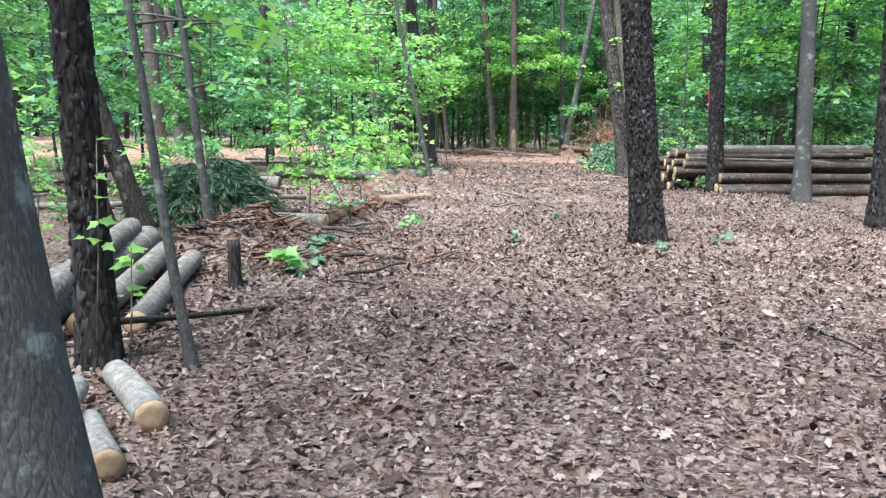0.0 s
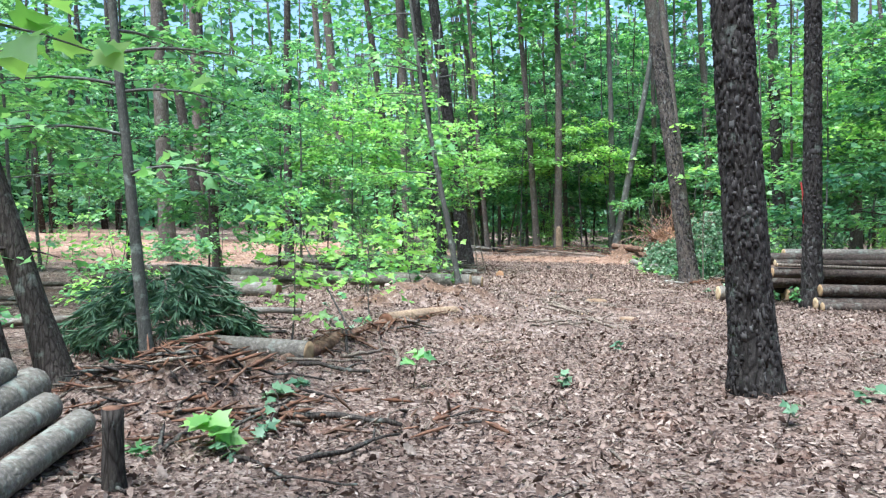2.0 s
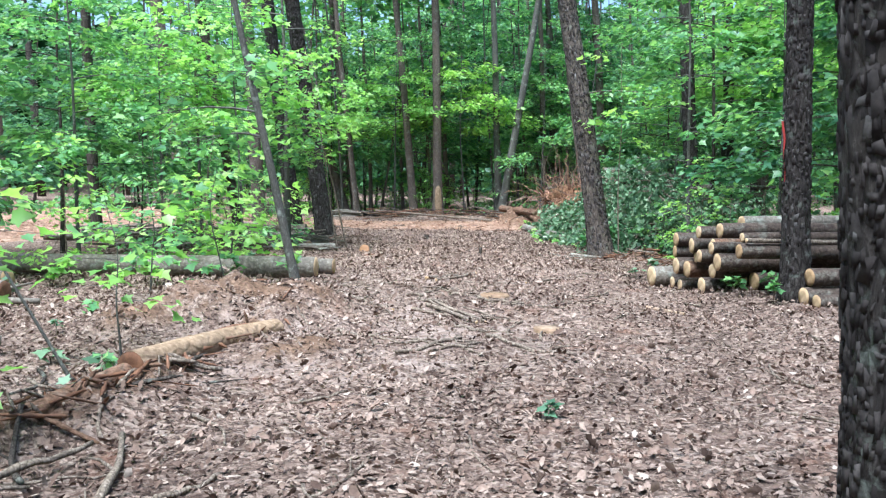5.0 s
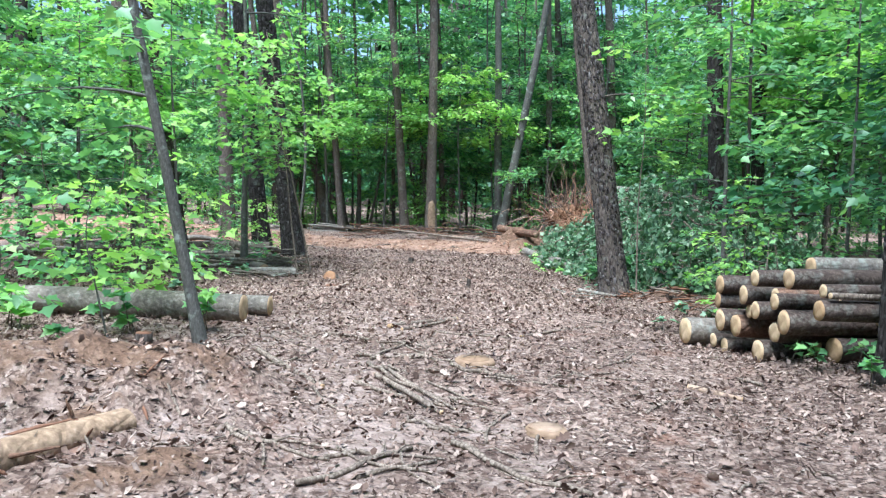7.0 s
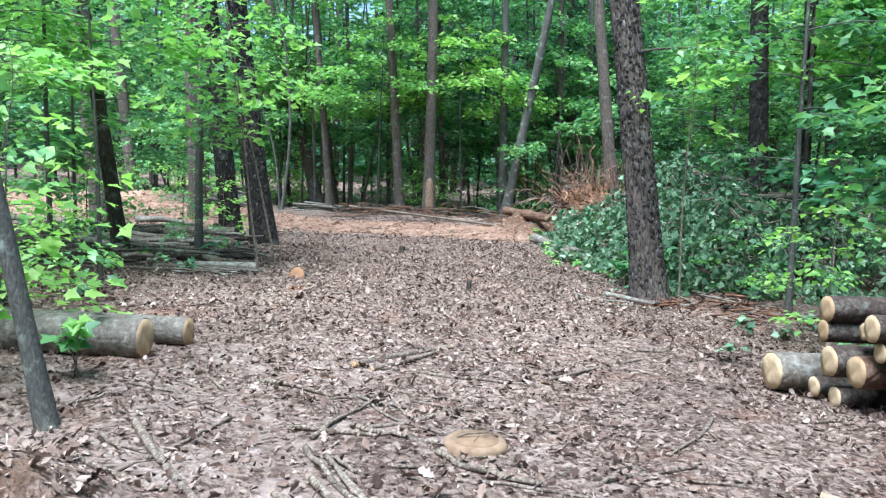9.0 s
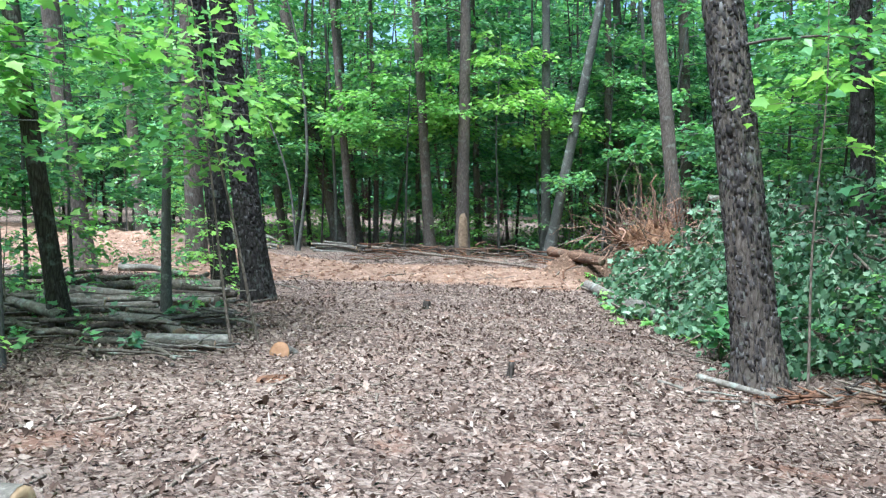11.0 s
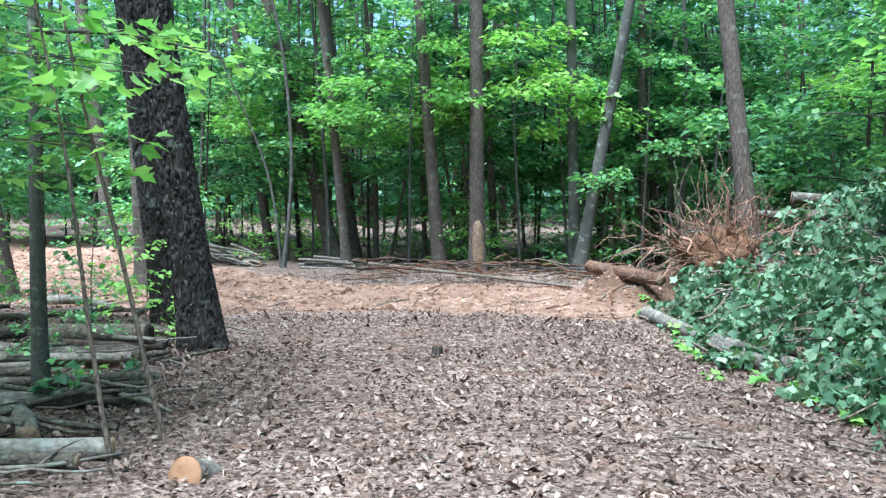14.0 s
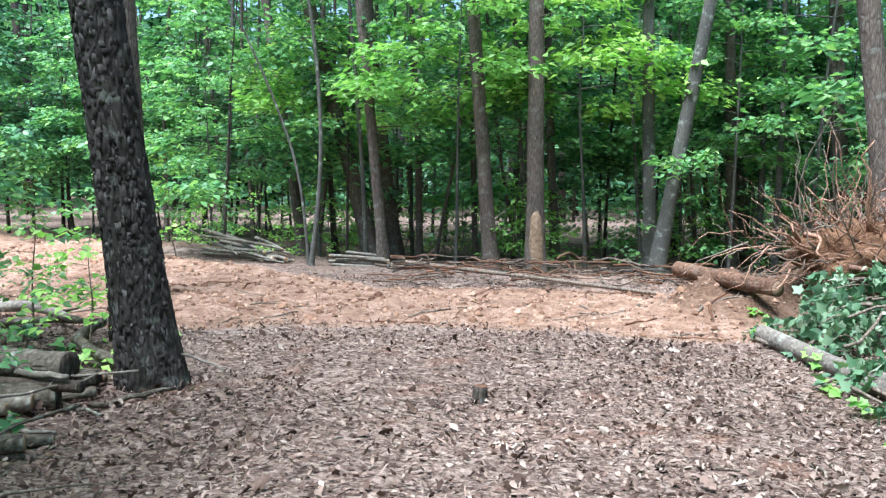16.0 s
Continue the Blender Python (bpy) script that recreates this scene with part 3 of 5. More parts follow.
def tall_tree(x, y, d, lean, kind="pine", height=13.0, lean_y=0.0, plates=0, low=0, bend=0.0, crown=True, label=""):
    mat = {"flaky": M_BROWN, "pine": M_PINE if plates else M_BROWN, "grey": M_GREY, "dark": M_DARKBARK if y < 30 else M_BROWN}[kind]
    words = label or {"flaky": "tall pine with pale grey flaky bark", "pine": "tall pine with scaly dark brown bark", "grey": "tall tree with smooth grey lichened bark", "dark": "slender dark-barked woodland tree in leaf"}[kind]
    root = thing({"flaky": "pine_tree", "pine": "pine_tree", "grey": "grey_tree", "dark": "woodland_tree"}[kind], x, y, gz(x, y), words, "tree", "standing trees")
    line = trunk_line(height, (lean, lean_y), (bend, 0), 40 if plates else 22, 0.05)
    b = Bits()
    add_trunk(b, line, d, 28 if plates else 12)
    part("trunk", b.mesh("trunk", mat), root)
    if plates:
        tagged(part("scaly_bark", bark_plates(line, d, 5.2, int(plates * 2.0), mat=M_PLATE_PALE if kind == "flaky" else M_PLATE), root, "raised flaky bark plates"), kind="stuff")
    if crown:
        c = part("crown", CROWNS[rng.integers(0, 4)], root)
        top = at_height(line, height * 0.92)
        c.matrix_basis = pose(*top, 0, 0, rng.uniform(0, 360))
    limbs, greens = Bits(), Bits()
    for _ in range(low):
        z = rng.uniform(2.2, 7.5)
        spray(limbs, greens, at_height(line, z), rng.random() * 6.28, rng.uniform(1.0, 2.4), 0.15, 0.25, 34, 0.11, L_PLAIN, 0.014)
    if low:
        tagged(part("branchwork", limbs.mesh("branchwork", mat), root), kind="stuff")
        tagged(part("foliage", greens.mesh("foliage", M_LEAF, False), root), kind="stuff")
    return root


for row in (
    # x, y, girth, lean, kind, bark plates, leafy low limbs
    (-1.29, 2.40, 0.42, -0.10, "grey", 0, 0), (-2.03, 4.75, 0.22, -0.03, "pine", 500, 0), (-3.35, 9.3, 0.23, -0.33, "dark", 0, 3),
    (2.35, 9.38, 0.34, -0.12, "pine", 2000, 0), (4.84, 14.78, 0.27, -0.04, "pine", 900, 0), (5.69, 13.14, 0.25, -0.03, "grey", 0, 0), (5.83, 10.9, 0.34, -0.04, "pine", 700, 0),
    (4.6, 20.95, 0.37, -0.17, "flaky", 1700, 2), (2.80, 33.7, 0.32, -0.03, "pine", 0, 5), (-0.40, 24.95, 0.36, -0.15, "pine", 1900, 0), (-1.20, 26.6, 0.34, -0.12, "pine", 900, 1),
    (-1.80, 22.2, 0.19, -0.16, "dark", 0, 3), (-4.1, 28.6, 0.36, -0.12, "pine", 0, 2), (6.44, 29.05, 0.27, -0.15, "pine", 0, 0),
    (0.17, 33.9, 0.2, -0.11, "dark", 0, 4), (-0.27, 36.0, 0.34, -0.28, "pine", 0, 2), (0.12, 36.6, 0.3, -0.13, "dark", 0, 2),
    (2.05, 34.2, 0.27, -0.10, "pine", 0, 3), (3.45, 37.0, 0.2, -0.07, "dark", 0, 3), (4.90, 34.0, 0.27, 0.15, "grey", 0, 1), (5.0, 34.9, 0.26, -0.05, "grey", 0, 1),
    (8.0, 39.0, 0.32, -0.08, "dark", 0, 3), (9.2, 36.5, 0.34, -0.08, "pine", 0, 2), (-2.0, 37.5, 0.24, -0.16, "dark", 0, 3), (-6.4, 39.0, 0.38, -0.13, "pine", 0, 2),
    (-2.4, 29.6, 0.36, -0.06, "pine", 0, 1), (-5.2, 24.8, 0.24, -0.03, "dark", 0, 3), (-5.9, 21.0, 0.2, -0.10, "dark", 0, 3), (-8.0, 23.4, 0.42, -0.05, "pine", 0, 1),
    (8.3, 26.0, 0.36, -0.07, "pine", 300, 1), (9.6, 27.0, 0.3, -0.05, "pine", 200, 1), (12.5, 31.0, 0.38, -0.05, "pine", 0, 2), (11.5, 24.0, 0.3, -0.03, "dark", 0, 4),
    (-8.2, 27.0, 0.34, -0.2, "dark", 0, 2), (-10.5, 33.0, 0.4, -0.05, "pine", 0, 0), (13.5, 20.0, 0.35, -0.03, "pine", 0, 2), (6.95, 36.4, 0.24, -0.06, "dark", 0, 4),
):
    x, y, d, lean, kind, plates, low = row
    tall_tree(x, y, d, lean, kind, rng.uniform(12, 15), rng.normal(0, 0.015), plates, low, crown=not (x < -3.5 and 20 < y < 42))


# unseen pines added behind the start; their crowns shade the near ground
for x, y in ((-2.6, -1.6), (-0.7, -2.8), (1.3, -2.3), (3.4, -1.9), (-4.8, 1.0)):
    tall_tree(x, y, 0.3, -0.05, "pine", rng.uniform(12, 14))

# slender trunks deeper in the wood
n_slim = 0
while n_slim < 70:
    x, y = rng.uniform(-13, 15), rng.uniform(33.6, 47)
    if y < 34.2 - 0.9 * min(x, 0):
        continue
    kind = ("grey", "dark", "dark")[rng.integers(0, 3)]
    tall_tree(x, y, rng.uniform(0.05, 0.15), rng.normal(-0.05, 0.06), kind, rng.uniform(8, 12), rng.normal(0, 0.03), 0, 0, rng.normal(0, 0.25), n_slim % 7 == 0)
    n_slim += 1
tall_tree(-1.12, 33.9, 0.09, -0.12, "grey", 7.0, 0.0, 0, 2, 0.5, False, "crooked pale-barked slender tree")
tall_tree(-1.18, 34.0, 0.06, -0.35, "grey", 5.0, 0.0, 0, 1, 0.4, False, "crooked pale-barked slender tree")


def bark_scar(x, y, z0, z1, r):
    root = thing("bark_scar", x, y, gz(x, y), "tan scraped patch low on a pine trunk", "bark scar")
    u = np.linspace(0, 1, 7)
    pts = np.stack([-0.03 * (z0 + u * (z1 - z0)) + 0.0 * u, 0 * u, z0 + u * (z1 - z0)], -1)
    part("bare_wood", Bits().add(*tube(pts, r * np.array([1.0, 1.04, 1.0, 0.96, 0.9, 0.8, 0.45]), 12, 0.08, 2)).mesh("bare_wood", M_ROTPALE), root)


bark_scar(2.80, 33.61, 0.05, 1.1, 0.125)


# understory trees in layered leaf, built once in a few forms and repeated
def understory(height, d, branches, zlo, length, per, size, mat, bark, shape=L_PLAIN, lean=-0.06, name="understory_tree", label="young broadleaf tree in layered bright green leaf"):
    root = thing(name, 0, 0, 0, label, "tree", "understory trees")
    line = trunk_line(height, (lean, rng.normal(0, 0.03)), (rng.normal(0, 0.1), 0), 14, 0.05)
    b = Bits()
    add_trunk(b, line, d, 8, 0.2, 0.8)
    part("trunk", b.mesh("trunk", bark), root)
    limbs, greens = Bits(), Bits()
    for i in range(branches):
        z = zlo + (height * 0.98 - zlo) * (i + rng.random()) / branches
        ln = length * (1.05 - 0.65 * (z - zlo) / (height - zlo)) * rng.uniform(0.7, 1.2)
        spray(limbs, greens, at_height(line, z), i * 2.4 + rng.normal(0, 0.4), ln, 0.22, 0.25, per, size, shape, d * 0.16)
    tagged(part("branchwork", limbs.mesh("branchwork", bark), root), kind="stuff")
    tagged(part("foliage", greens.mesh("foliage", mat, False), root), kind="stuff")
    return root


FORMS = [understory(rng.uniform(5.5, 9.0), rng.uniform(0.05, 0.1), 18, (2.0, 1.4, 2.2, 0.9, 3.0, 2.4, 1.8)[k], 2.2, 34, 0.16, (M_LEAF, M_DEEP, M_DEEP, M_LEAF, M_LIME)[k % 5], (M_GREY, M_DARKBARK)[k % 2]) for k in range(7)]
SHRUBS = [understory(rng.uniform(1.3, 2.2), 0.025, 11, 0.15, 0.85, 34, 0.11, (M_LEAF, M_LIME)[k % 2], M_STICK, name="shrub", label="low leafy green woodland shrub") for k in range(4)]


def blocked(x, y):
    """True on the cleared track and road, where nothing grows."""
    lo, hi = -1.7 + 0.02 * y, 4.6 + 0.05 * y
    if -8 < y < 27 and lo - 1.5 < x < hi + 1.6:
        return True
    if 25 <= y < 34.5 and -5 < x < 8:
        return True
    return x < -5 and 22 < y < 41 and x > -16


placed = {id(o): False for o in FORMS + SHRUBS}


def put(form, x, y, turn=None, scale=1.0):
    m = pose(x, y, gz(x, y) - 0.02, 0, 0, rng.uniform(0, 360) if turn is None else turn)
    if not placed[id(form)]:
        placed[id(form)] = True
        form.matrix_basis = m
        form.scale = (scale,) * 3
        return form
    ob = copy_thing(form, m)
    ob.scale = (scale,) * 3
    return ob


def scatter():
    spots = []
    for count, x0, x1, y0, y1, gap in ((60, -13, 18, 34.5, 48, 1.5), (17, 7.0, 17, 14, 34, 2.0), (8, -14, -5, 10, 21, 2.2), (40, -30, 32, 8, 58, 2.0)):
        n = tries = 0
        while n < count and tries < 4000:
            tries += 1
            x, y = rng.uniform(x0, x1), rng.uniform(y0, y1)
            if blocked(x, y) or any((x - a) ** 2 + (y - b) ** 2 < gap ** 2 for a, b in spots):
                continue
            spots.append((x, y))
            n += 1
    for x, y in spots:
        # trees farther in mostly take the leaf colour with shade painted in
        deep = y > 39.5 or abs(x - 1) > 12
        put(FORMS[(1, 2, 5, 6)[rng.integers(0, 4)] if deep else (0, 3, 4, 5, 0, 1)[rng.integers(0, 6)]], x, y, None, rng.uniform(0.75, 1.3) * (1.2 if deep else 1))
    n = 0
    while n < 128:
        x, y = (rng.uniform(-14, 18), rng.uniform(12, 42)) if n < 70 else (rng.uniform(-5, 13), rng.uniform(34.6, 45))
        if blocked(x, y):
            continue
        put(SHRUBS[rng.integers(0, len(SHRUBS))], x, y, None, rng.uniform(0.6, 1.2))
        n += 1
    # edges of the track
    for x, y, k, sc in ((-7.5, 41.5, 0, 1.0), (-9.5, 42.0, 3, 1.1), (-11.5, 42.5, 1, 1.1), (-5.6, 41.6, 5, 1.0), (1.4, 34.6, 4, 0.95), (3.8, 34.9, 4, 1.0), (2.6, 36.2, 0, 1.0), (-1.4, 36.2, 4, 0.9), (6.4, 34.8, 0, 0.9), (7.4, 17.6, 1, 0.9), (8.6, 18.9, 4, 0.9), (8.6, 22.6, 1, 1.0), (-3.4, 18.4, 0, 0.7), (-4.6, 16.6, 3, 0.7), (-2.7, 20.2, 4, 0.7), (-4.4, 20.6, 1, 0.8), (-3.9, 23.4, 3, 0.7), (-2.9, 25.2, 0, 0.6)):
        put(FORMS[k], x, y, None, sc)
    for x, y, k, sc in ((-1.3, 17.6, 1, 0.9), (-2.2, 17.9, 0, 1.0), (-3.1, 17.2, 3, 0.8), (-1.9, 18.6, 2, 1.0), (5.4, 17.7, 0, 0.6), (6.0, 17.9, 2, 0.8), (6.9, 16.9, 1, 0.7), (5.3, 18.5, 3, 0.8), (5.7, 20.9, 0, 0.7), (-4.6, 13.0, 1, 0.8), (-4.0, 11.8, 2, 0.7), (-5.2, 10.5, 0, 0.9), (-4.6, 8.6, 3, 0.8), (-1.6, 19.4, 1, 0.6), (-2.6, 22.8, 2, 0.7), (-1.4, 24.2, 0, 0.5), (-1.2, 25.7, 1, 0.8), (-2.0, 26.4, 0, 0.8), (-3.3, 26.2, 3, 0.9), (-6.5, 37.9, 0, 1.2), (-4.6, 37.6, 2, 1.1)):
        put(SHRUBS[k], x, y, None, sc)


scatter()


def far_woods():
    greens, stems = Bits(), Bits()
    count = 120000
    a = rng.random(count) * 2 * np.pi
    r = 44 + 26 * rng.random(count) ** 0.8
    z = 24 * rng.random(count) ** 1.4
    p = np.stack([2 + r * np.sin(a), 18 + r * np.cos(a), z], -1)
    clump = rng.normal(0, 1, (count, 3)) * 0.5
    leaves(greens, L_PLAIN, p + clump, rng.normal(0, 1, (count, 3)) * (1, 1, 0.4), rng.normal(0, 0.6, (count, 3)) + (0, 0, 1), 0.75 * rng.uniform(0.5, 1.4, count))
    for _ in range(420):
        a, r = rng.random() * 6.283, rng.uniform(38, 66)
        x, y = 2 + r * math.sin(a), 18 + r * math.cos(a)
        line = trunk_line(17, (rng.normal(-0.04, 0.04), 0), (0, 0), 5)
        v, q, t = tube(line + (x, y, gz(x, y) - 0.2), np.linspace(1, 0.5, 5) * rng.uniform(0.08, 0.24), 6)
        stems.add(v, q, t)
    root = thing("far_woods", 0, 0, 0, "distant woodland all round, interior shade in its deep green", "woods", "", "stuff")
    # far foliage wears the shade-darkened greens too
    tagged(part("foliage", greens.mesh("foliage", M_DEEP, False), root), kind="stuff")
    tagged(part("trunk_mass", stems.mesh("trunk_mass", M_DARKBARK), root), kind="stuff")


far_woods()


def backdrop():
    m, nt, b = material("distant_trees", 1.0, 0.0)
    v = coords(nt)
    # near-black greens paint the shaded gaps of the forest interior
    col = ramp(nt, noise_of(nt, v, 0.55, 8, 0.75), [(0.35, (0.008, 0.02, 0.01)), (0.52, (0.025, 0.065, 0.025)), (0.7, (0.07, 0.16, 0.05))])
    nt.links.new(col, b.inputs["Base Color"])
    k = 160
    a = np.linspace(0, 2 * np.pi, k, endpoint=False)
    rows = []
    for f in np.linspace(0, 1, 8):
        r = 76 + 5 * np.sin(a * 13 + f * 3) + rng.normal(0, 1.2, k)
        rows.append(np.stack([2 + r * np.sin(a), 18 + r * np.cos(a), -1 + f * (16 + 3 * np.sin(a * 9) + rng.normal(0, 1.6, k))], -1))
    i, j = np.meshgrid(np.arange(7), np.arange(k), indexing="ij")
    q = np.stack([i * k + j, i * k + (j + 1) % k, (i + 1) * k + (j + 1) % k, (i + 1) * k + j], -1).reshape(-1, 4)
    tagged(new("backdrop", mesh_of("backdrop", np.concatenate(rows), [q], m)), "wall of distant forest with interior shade in its dark colour", "backdrop", "", "structure")


backdrop()

# ---- felled logs ----
def lying(x0, y0, x1, y1, d, bark, label, name="log", lift=0.0, lift2=None, **kw):
    """A log resting on the ground between two places."""
    z0, z1 = gz(x0, y0) + d * 0.46 + lift, gz(x1, y1) + d * 0.42 + (lift if lift2 is None else lift2)
    return log_thing(name, (x0, y0, z0), (x1, y1, z1), d, bark, label, **kw)


# the stack beside the track: place, height and girth of each sawn end
STACK = [(4.1, 16.95, 0.22, 0.25), (4.3, 15.43, 0.91, 0.16), (4.3, 16.69, 0.71, 0.17), (4.3, 16.0, 0.85, 0.14), (4.3, 16.71, 0.56, 0.14), (4.4, 16.41, 0.62, 0.11), (4.3, 16.19, 0.68, 0.16),
         (4.35, 16.16, 0.54, 0.12), (4.4, 15.82, 0.73, 0.12), (4.3, 15.95, 0.58, 0.15), (4.3, 15.63, 0.70, 0.13), (4.35, 15.05, 0.72, 0.15), (4.3, 15.46, 0.56, 0.19), (4.25, 16.52, 0.40, 0.19),
         (4.3, 16.3, 0.39, 0.19), (4.35, 15.69, 0.44, 0.16), (4.3, 16.75, 0.17, 0.13), (4.3, 16.5, 0.17, 0.14), (4.3, 15.85, 0.25, 0.19), (4.75, 15.76, 0.34, 0.17), (4.7, 15.4, 0.36, 0.2), (4.4, 15.1, 0.86, 0.1), (4.9, 16.2, 0.95, 0.16)]
for k, (x0, y, z, d) in enumerate(STACK):
    log_thing("log", (x0, y, z), (x0 + rng.uniform(3.0, 4.2), y + rng.normal(0.1, 0.08), z + rng.normal(0.03, 0.025)), d * 1.06, M_LOGBARK if k in (0, 22) else (M_DARKLOG, M_DARKLOG, M_ROT)[k % 3 if k in (5, 6, 8, 13, 14) else 0], "sawn log with dark bark in the roadside stack", "stacked logs", bend=0.012)
for k in range(12):
    y, z = 15.3 + 1.5 * (k % 6) / 5, 0.3 + 0.36 * (k // 6)
    log_thing("log", (4.95 + rng.normal(0, 0.1), y, z), (8.2 + rng.normal(0, 0.2), y + 0.1, z + 0.03), rng.uniform(0.16, 0.22), M_DARKLOG, "sawn log with dark bark in the roadside stack", "stacked logs", bend=0.01)
for y, z, d in ((14.5, 0.33, 0.19), (14.52, 0.52, 0.18), (14.28, 0.31, 0.15)):
    log_thing("log", (4.86 + rng.normal(0, 0.05), y, z), (8.4, y + 0.1, z + 0.04), d, M_DARKLOG, "long dark sawn log lying before the stack", "stacked logs", bend=0.01)
log_thing("pole", (4.4, 15.0, 0.84), (7.0, 15.15, 0.80), 0.05, M_STICK, "thin bare pole lying across stacked logs", category="pole")

lying(-1.75, 10.15, -1.0, 12.05, 0.15, M_ROT, "rotten reddish brown log sunk in a soil ridge", lift=-0.07, cut=M_REDWOOD, bend=0.06)
lying(-0.98, 12.1, -0.26, 13.75, 0.2, M_ROTPALE, "split tan rotten log sunk in soil", lift=-0.09, cut=M_REDWOOD, bend=0.03)
lying(-2.05, 5.0, -1.25, 6.0, 0.045, M_DARKBARK, "thin curved branch lying over logs", "fallen_limb", 0.16, 0.02, category="fallen branch", bend=0.12)
lying(3.36, 14.97, 3.68, 14.78, 0.045, M_OLDCUT, "pale split offcut on leaf litter", "offcut", -0.01, category="offcut")
GREYLOG = "long grey weathered log lying on leaf litter"
lying(-0.12, 16.95, -4.4, 17.3, 0.27, M_LOGBARK, GREYLOG)
lying(0.08, 17.3, -2.2, 17.75, 0.2, M_LOGBARK, GREYLOG)
lying(-3.0, 15.1, -5.4, 15.35, 0.26, M_LOGBARK, "pale log with a torn reddish root end", cut=M_REDWOOD)
lying(-3.3, 15.9, -6.6, 16.6, 0.24, M_MOSSY, GREYLOG)
lying(-4.2, 17.9, -7.5, 18.3, 0.22, M_MOSSY, GREYLOG)
lying(-1.5, 10.4, -3.1, 10.9, 0.21, M_LOGBARK, "grey log poking out of a conifer brush pile")
for x0, y0, x1, y1, d, lift in ((-2.38, 7.75, -2.02, 5.3, 0.19, 0), (-2.68, 7.9, -2.35, 5.2, 0.2, 0.02), (-2.98, 8.25, -2.72, 5.4, 0.27, 0), (-3.35, 8.5, -3.1, 5.6, 0.22, 0.03), (-3.05, 8.0, -2.5, 5.0, 0.2, 0.22)):
    lying(x0, y0, x1, y1, d, M_LOGBARK, "weathered pale grey log in a low row", group="row of logs", lift=lift)
for x0, y0, x1, y1, d, lift in ((-1.36, 3.72, -1.78, 4.35, 0.17, 0.0), (-1.33, 3.12, -1.62, 3.62, 0.15, 0.0), (-1.62, 3.25, -1.75, 3.8, 0.15, 0.1)):
    lying(x0, y0, x1, y1, d, M_BIRCH, "short pale peeled log with brown sawn end", group="short pale logs", lift=lift)
log_thing("log", (0.45, 21.3, 0.11), (0.53, 21.5, 0.03), 0.2, M_LOGBARK, "short sawn log with orange end in leaf litter", cut=M_ORANGE)
lying(-0.75, 24.35, -2.2, 24.0, 0.17, M_MOSSY, "rotting dark limb beside a pine trunk", cut=M_DARKBARK)
lying(-0.8, 24.6, -1.9, 24.75, 0.2, M_MOSSY, "rotting dark limb beside a pine trunk", lift=0.12, cut=M_DARKBARK)
lying(4.42, 27.2, 4.75, 24.2, 0.16, M_LOGBARK, "pale limb edging the brush pile")
lying(4.6, 25.4, 5.2, 22.9, 0.14, M_LOGBARK, "pale limb edging the brush pile", lift=0.04)
lying(4.95, 24.6, 5.6, 22.3, 0.11, M_STICK, "pale limb edging the brush pile", lift=0.12)
log_thing("log", (4.22, 29.6, 0.5), (4.8, 27.9, 0.48), 0.19, M_ROT, "fallen brown log with splintered orange ends on a soil bank", cut=M_ROTPALE)
for x0, y0, x1, y1, d, l0, l1 in ((6.3, 27.4, 9.2, 25.6, 0.17, 0.95, 1.15), (6.8, 28.6, 9.8, 27.4, 0.2, 1.0, 1.25), (7.0, 26.4, 9.6, 24.6, 0.13, 1.05, 1.2), (6.6, 29.4, 9.0, 29.0, 0.16, 0.9, 1.1), (7.2, 29.9, 10.2, 28.8, 0.15, 1.2, 1.4)):
    lying(x0, y0, x1, y1, d * 0.8, M_MOSSY, "weathered pole heaped on the brush pile", lift=l0, lift2=l1)


def debris(count, x0, x1, y0, y1, lmin, lmax, dmin, dmax, mats, label, angle=0.0, spread=0.5, group="fallen limbs", name="fallen_limb", lift=0.0):
    for _ in range(count):
        x, y = rng.uniform(x0, x1), rng.uniform(y0, y1)
        a = angle + rng.normal(0, spread)
        L, d = rng.uniform(lmin, lmax), rng.uniform(dmin, dmax)
        u = np.linspace(-0.5, 0.5, 8)
        pts = np.stack([u * L * math.cos(a), u * L * math.sin(a), np.zeros(8)], -1)
        pts[:, :2] += (rng.normal(0, 0.09 * L) * np.cos(u * np.pi))[:, None] * np.array([-math.sin(a), math.cos(a)])
        pts[:, 2] = ground_z(x + pts[:, 0], y + pts[:, 1]) - gz(x, y) + d * 0.4 + rng.random() * lift + rng.normal(0, 0.006, 8)
        bits = Bits().add(*tube(pts, d / 2 * np.linspace(1, rng.uniform(0.35, 0.8), 8), 7, 0.22, rng.random() * 9))
        if L > 0.6 and rng.random() < 0.6:
            k = rng.integers(3, 6)
            tip = pts[k] + np.array([math.cos(a + 0.7), math.sin(a + 0.7), rng.uniform(0.0, 0.3)]) * L * 0.25
            bits.add(*tube([pts[k], (pts[k] + tip) / 2 + (0, 0, 0.02), tip], [d * 0.25, d * 0.18, d * 0.08], 5))
        ob = new(name, bits.mesh(name, mats[rng.integers(0, len(mats))]))
        ob.matrix_basis = pose(x, y, gz(x, y))
        tagged(ob, label, "fallen branch", group)


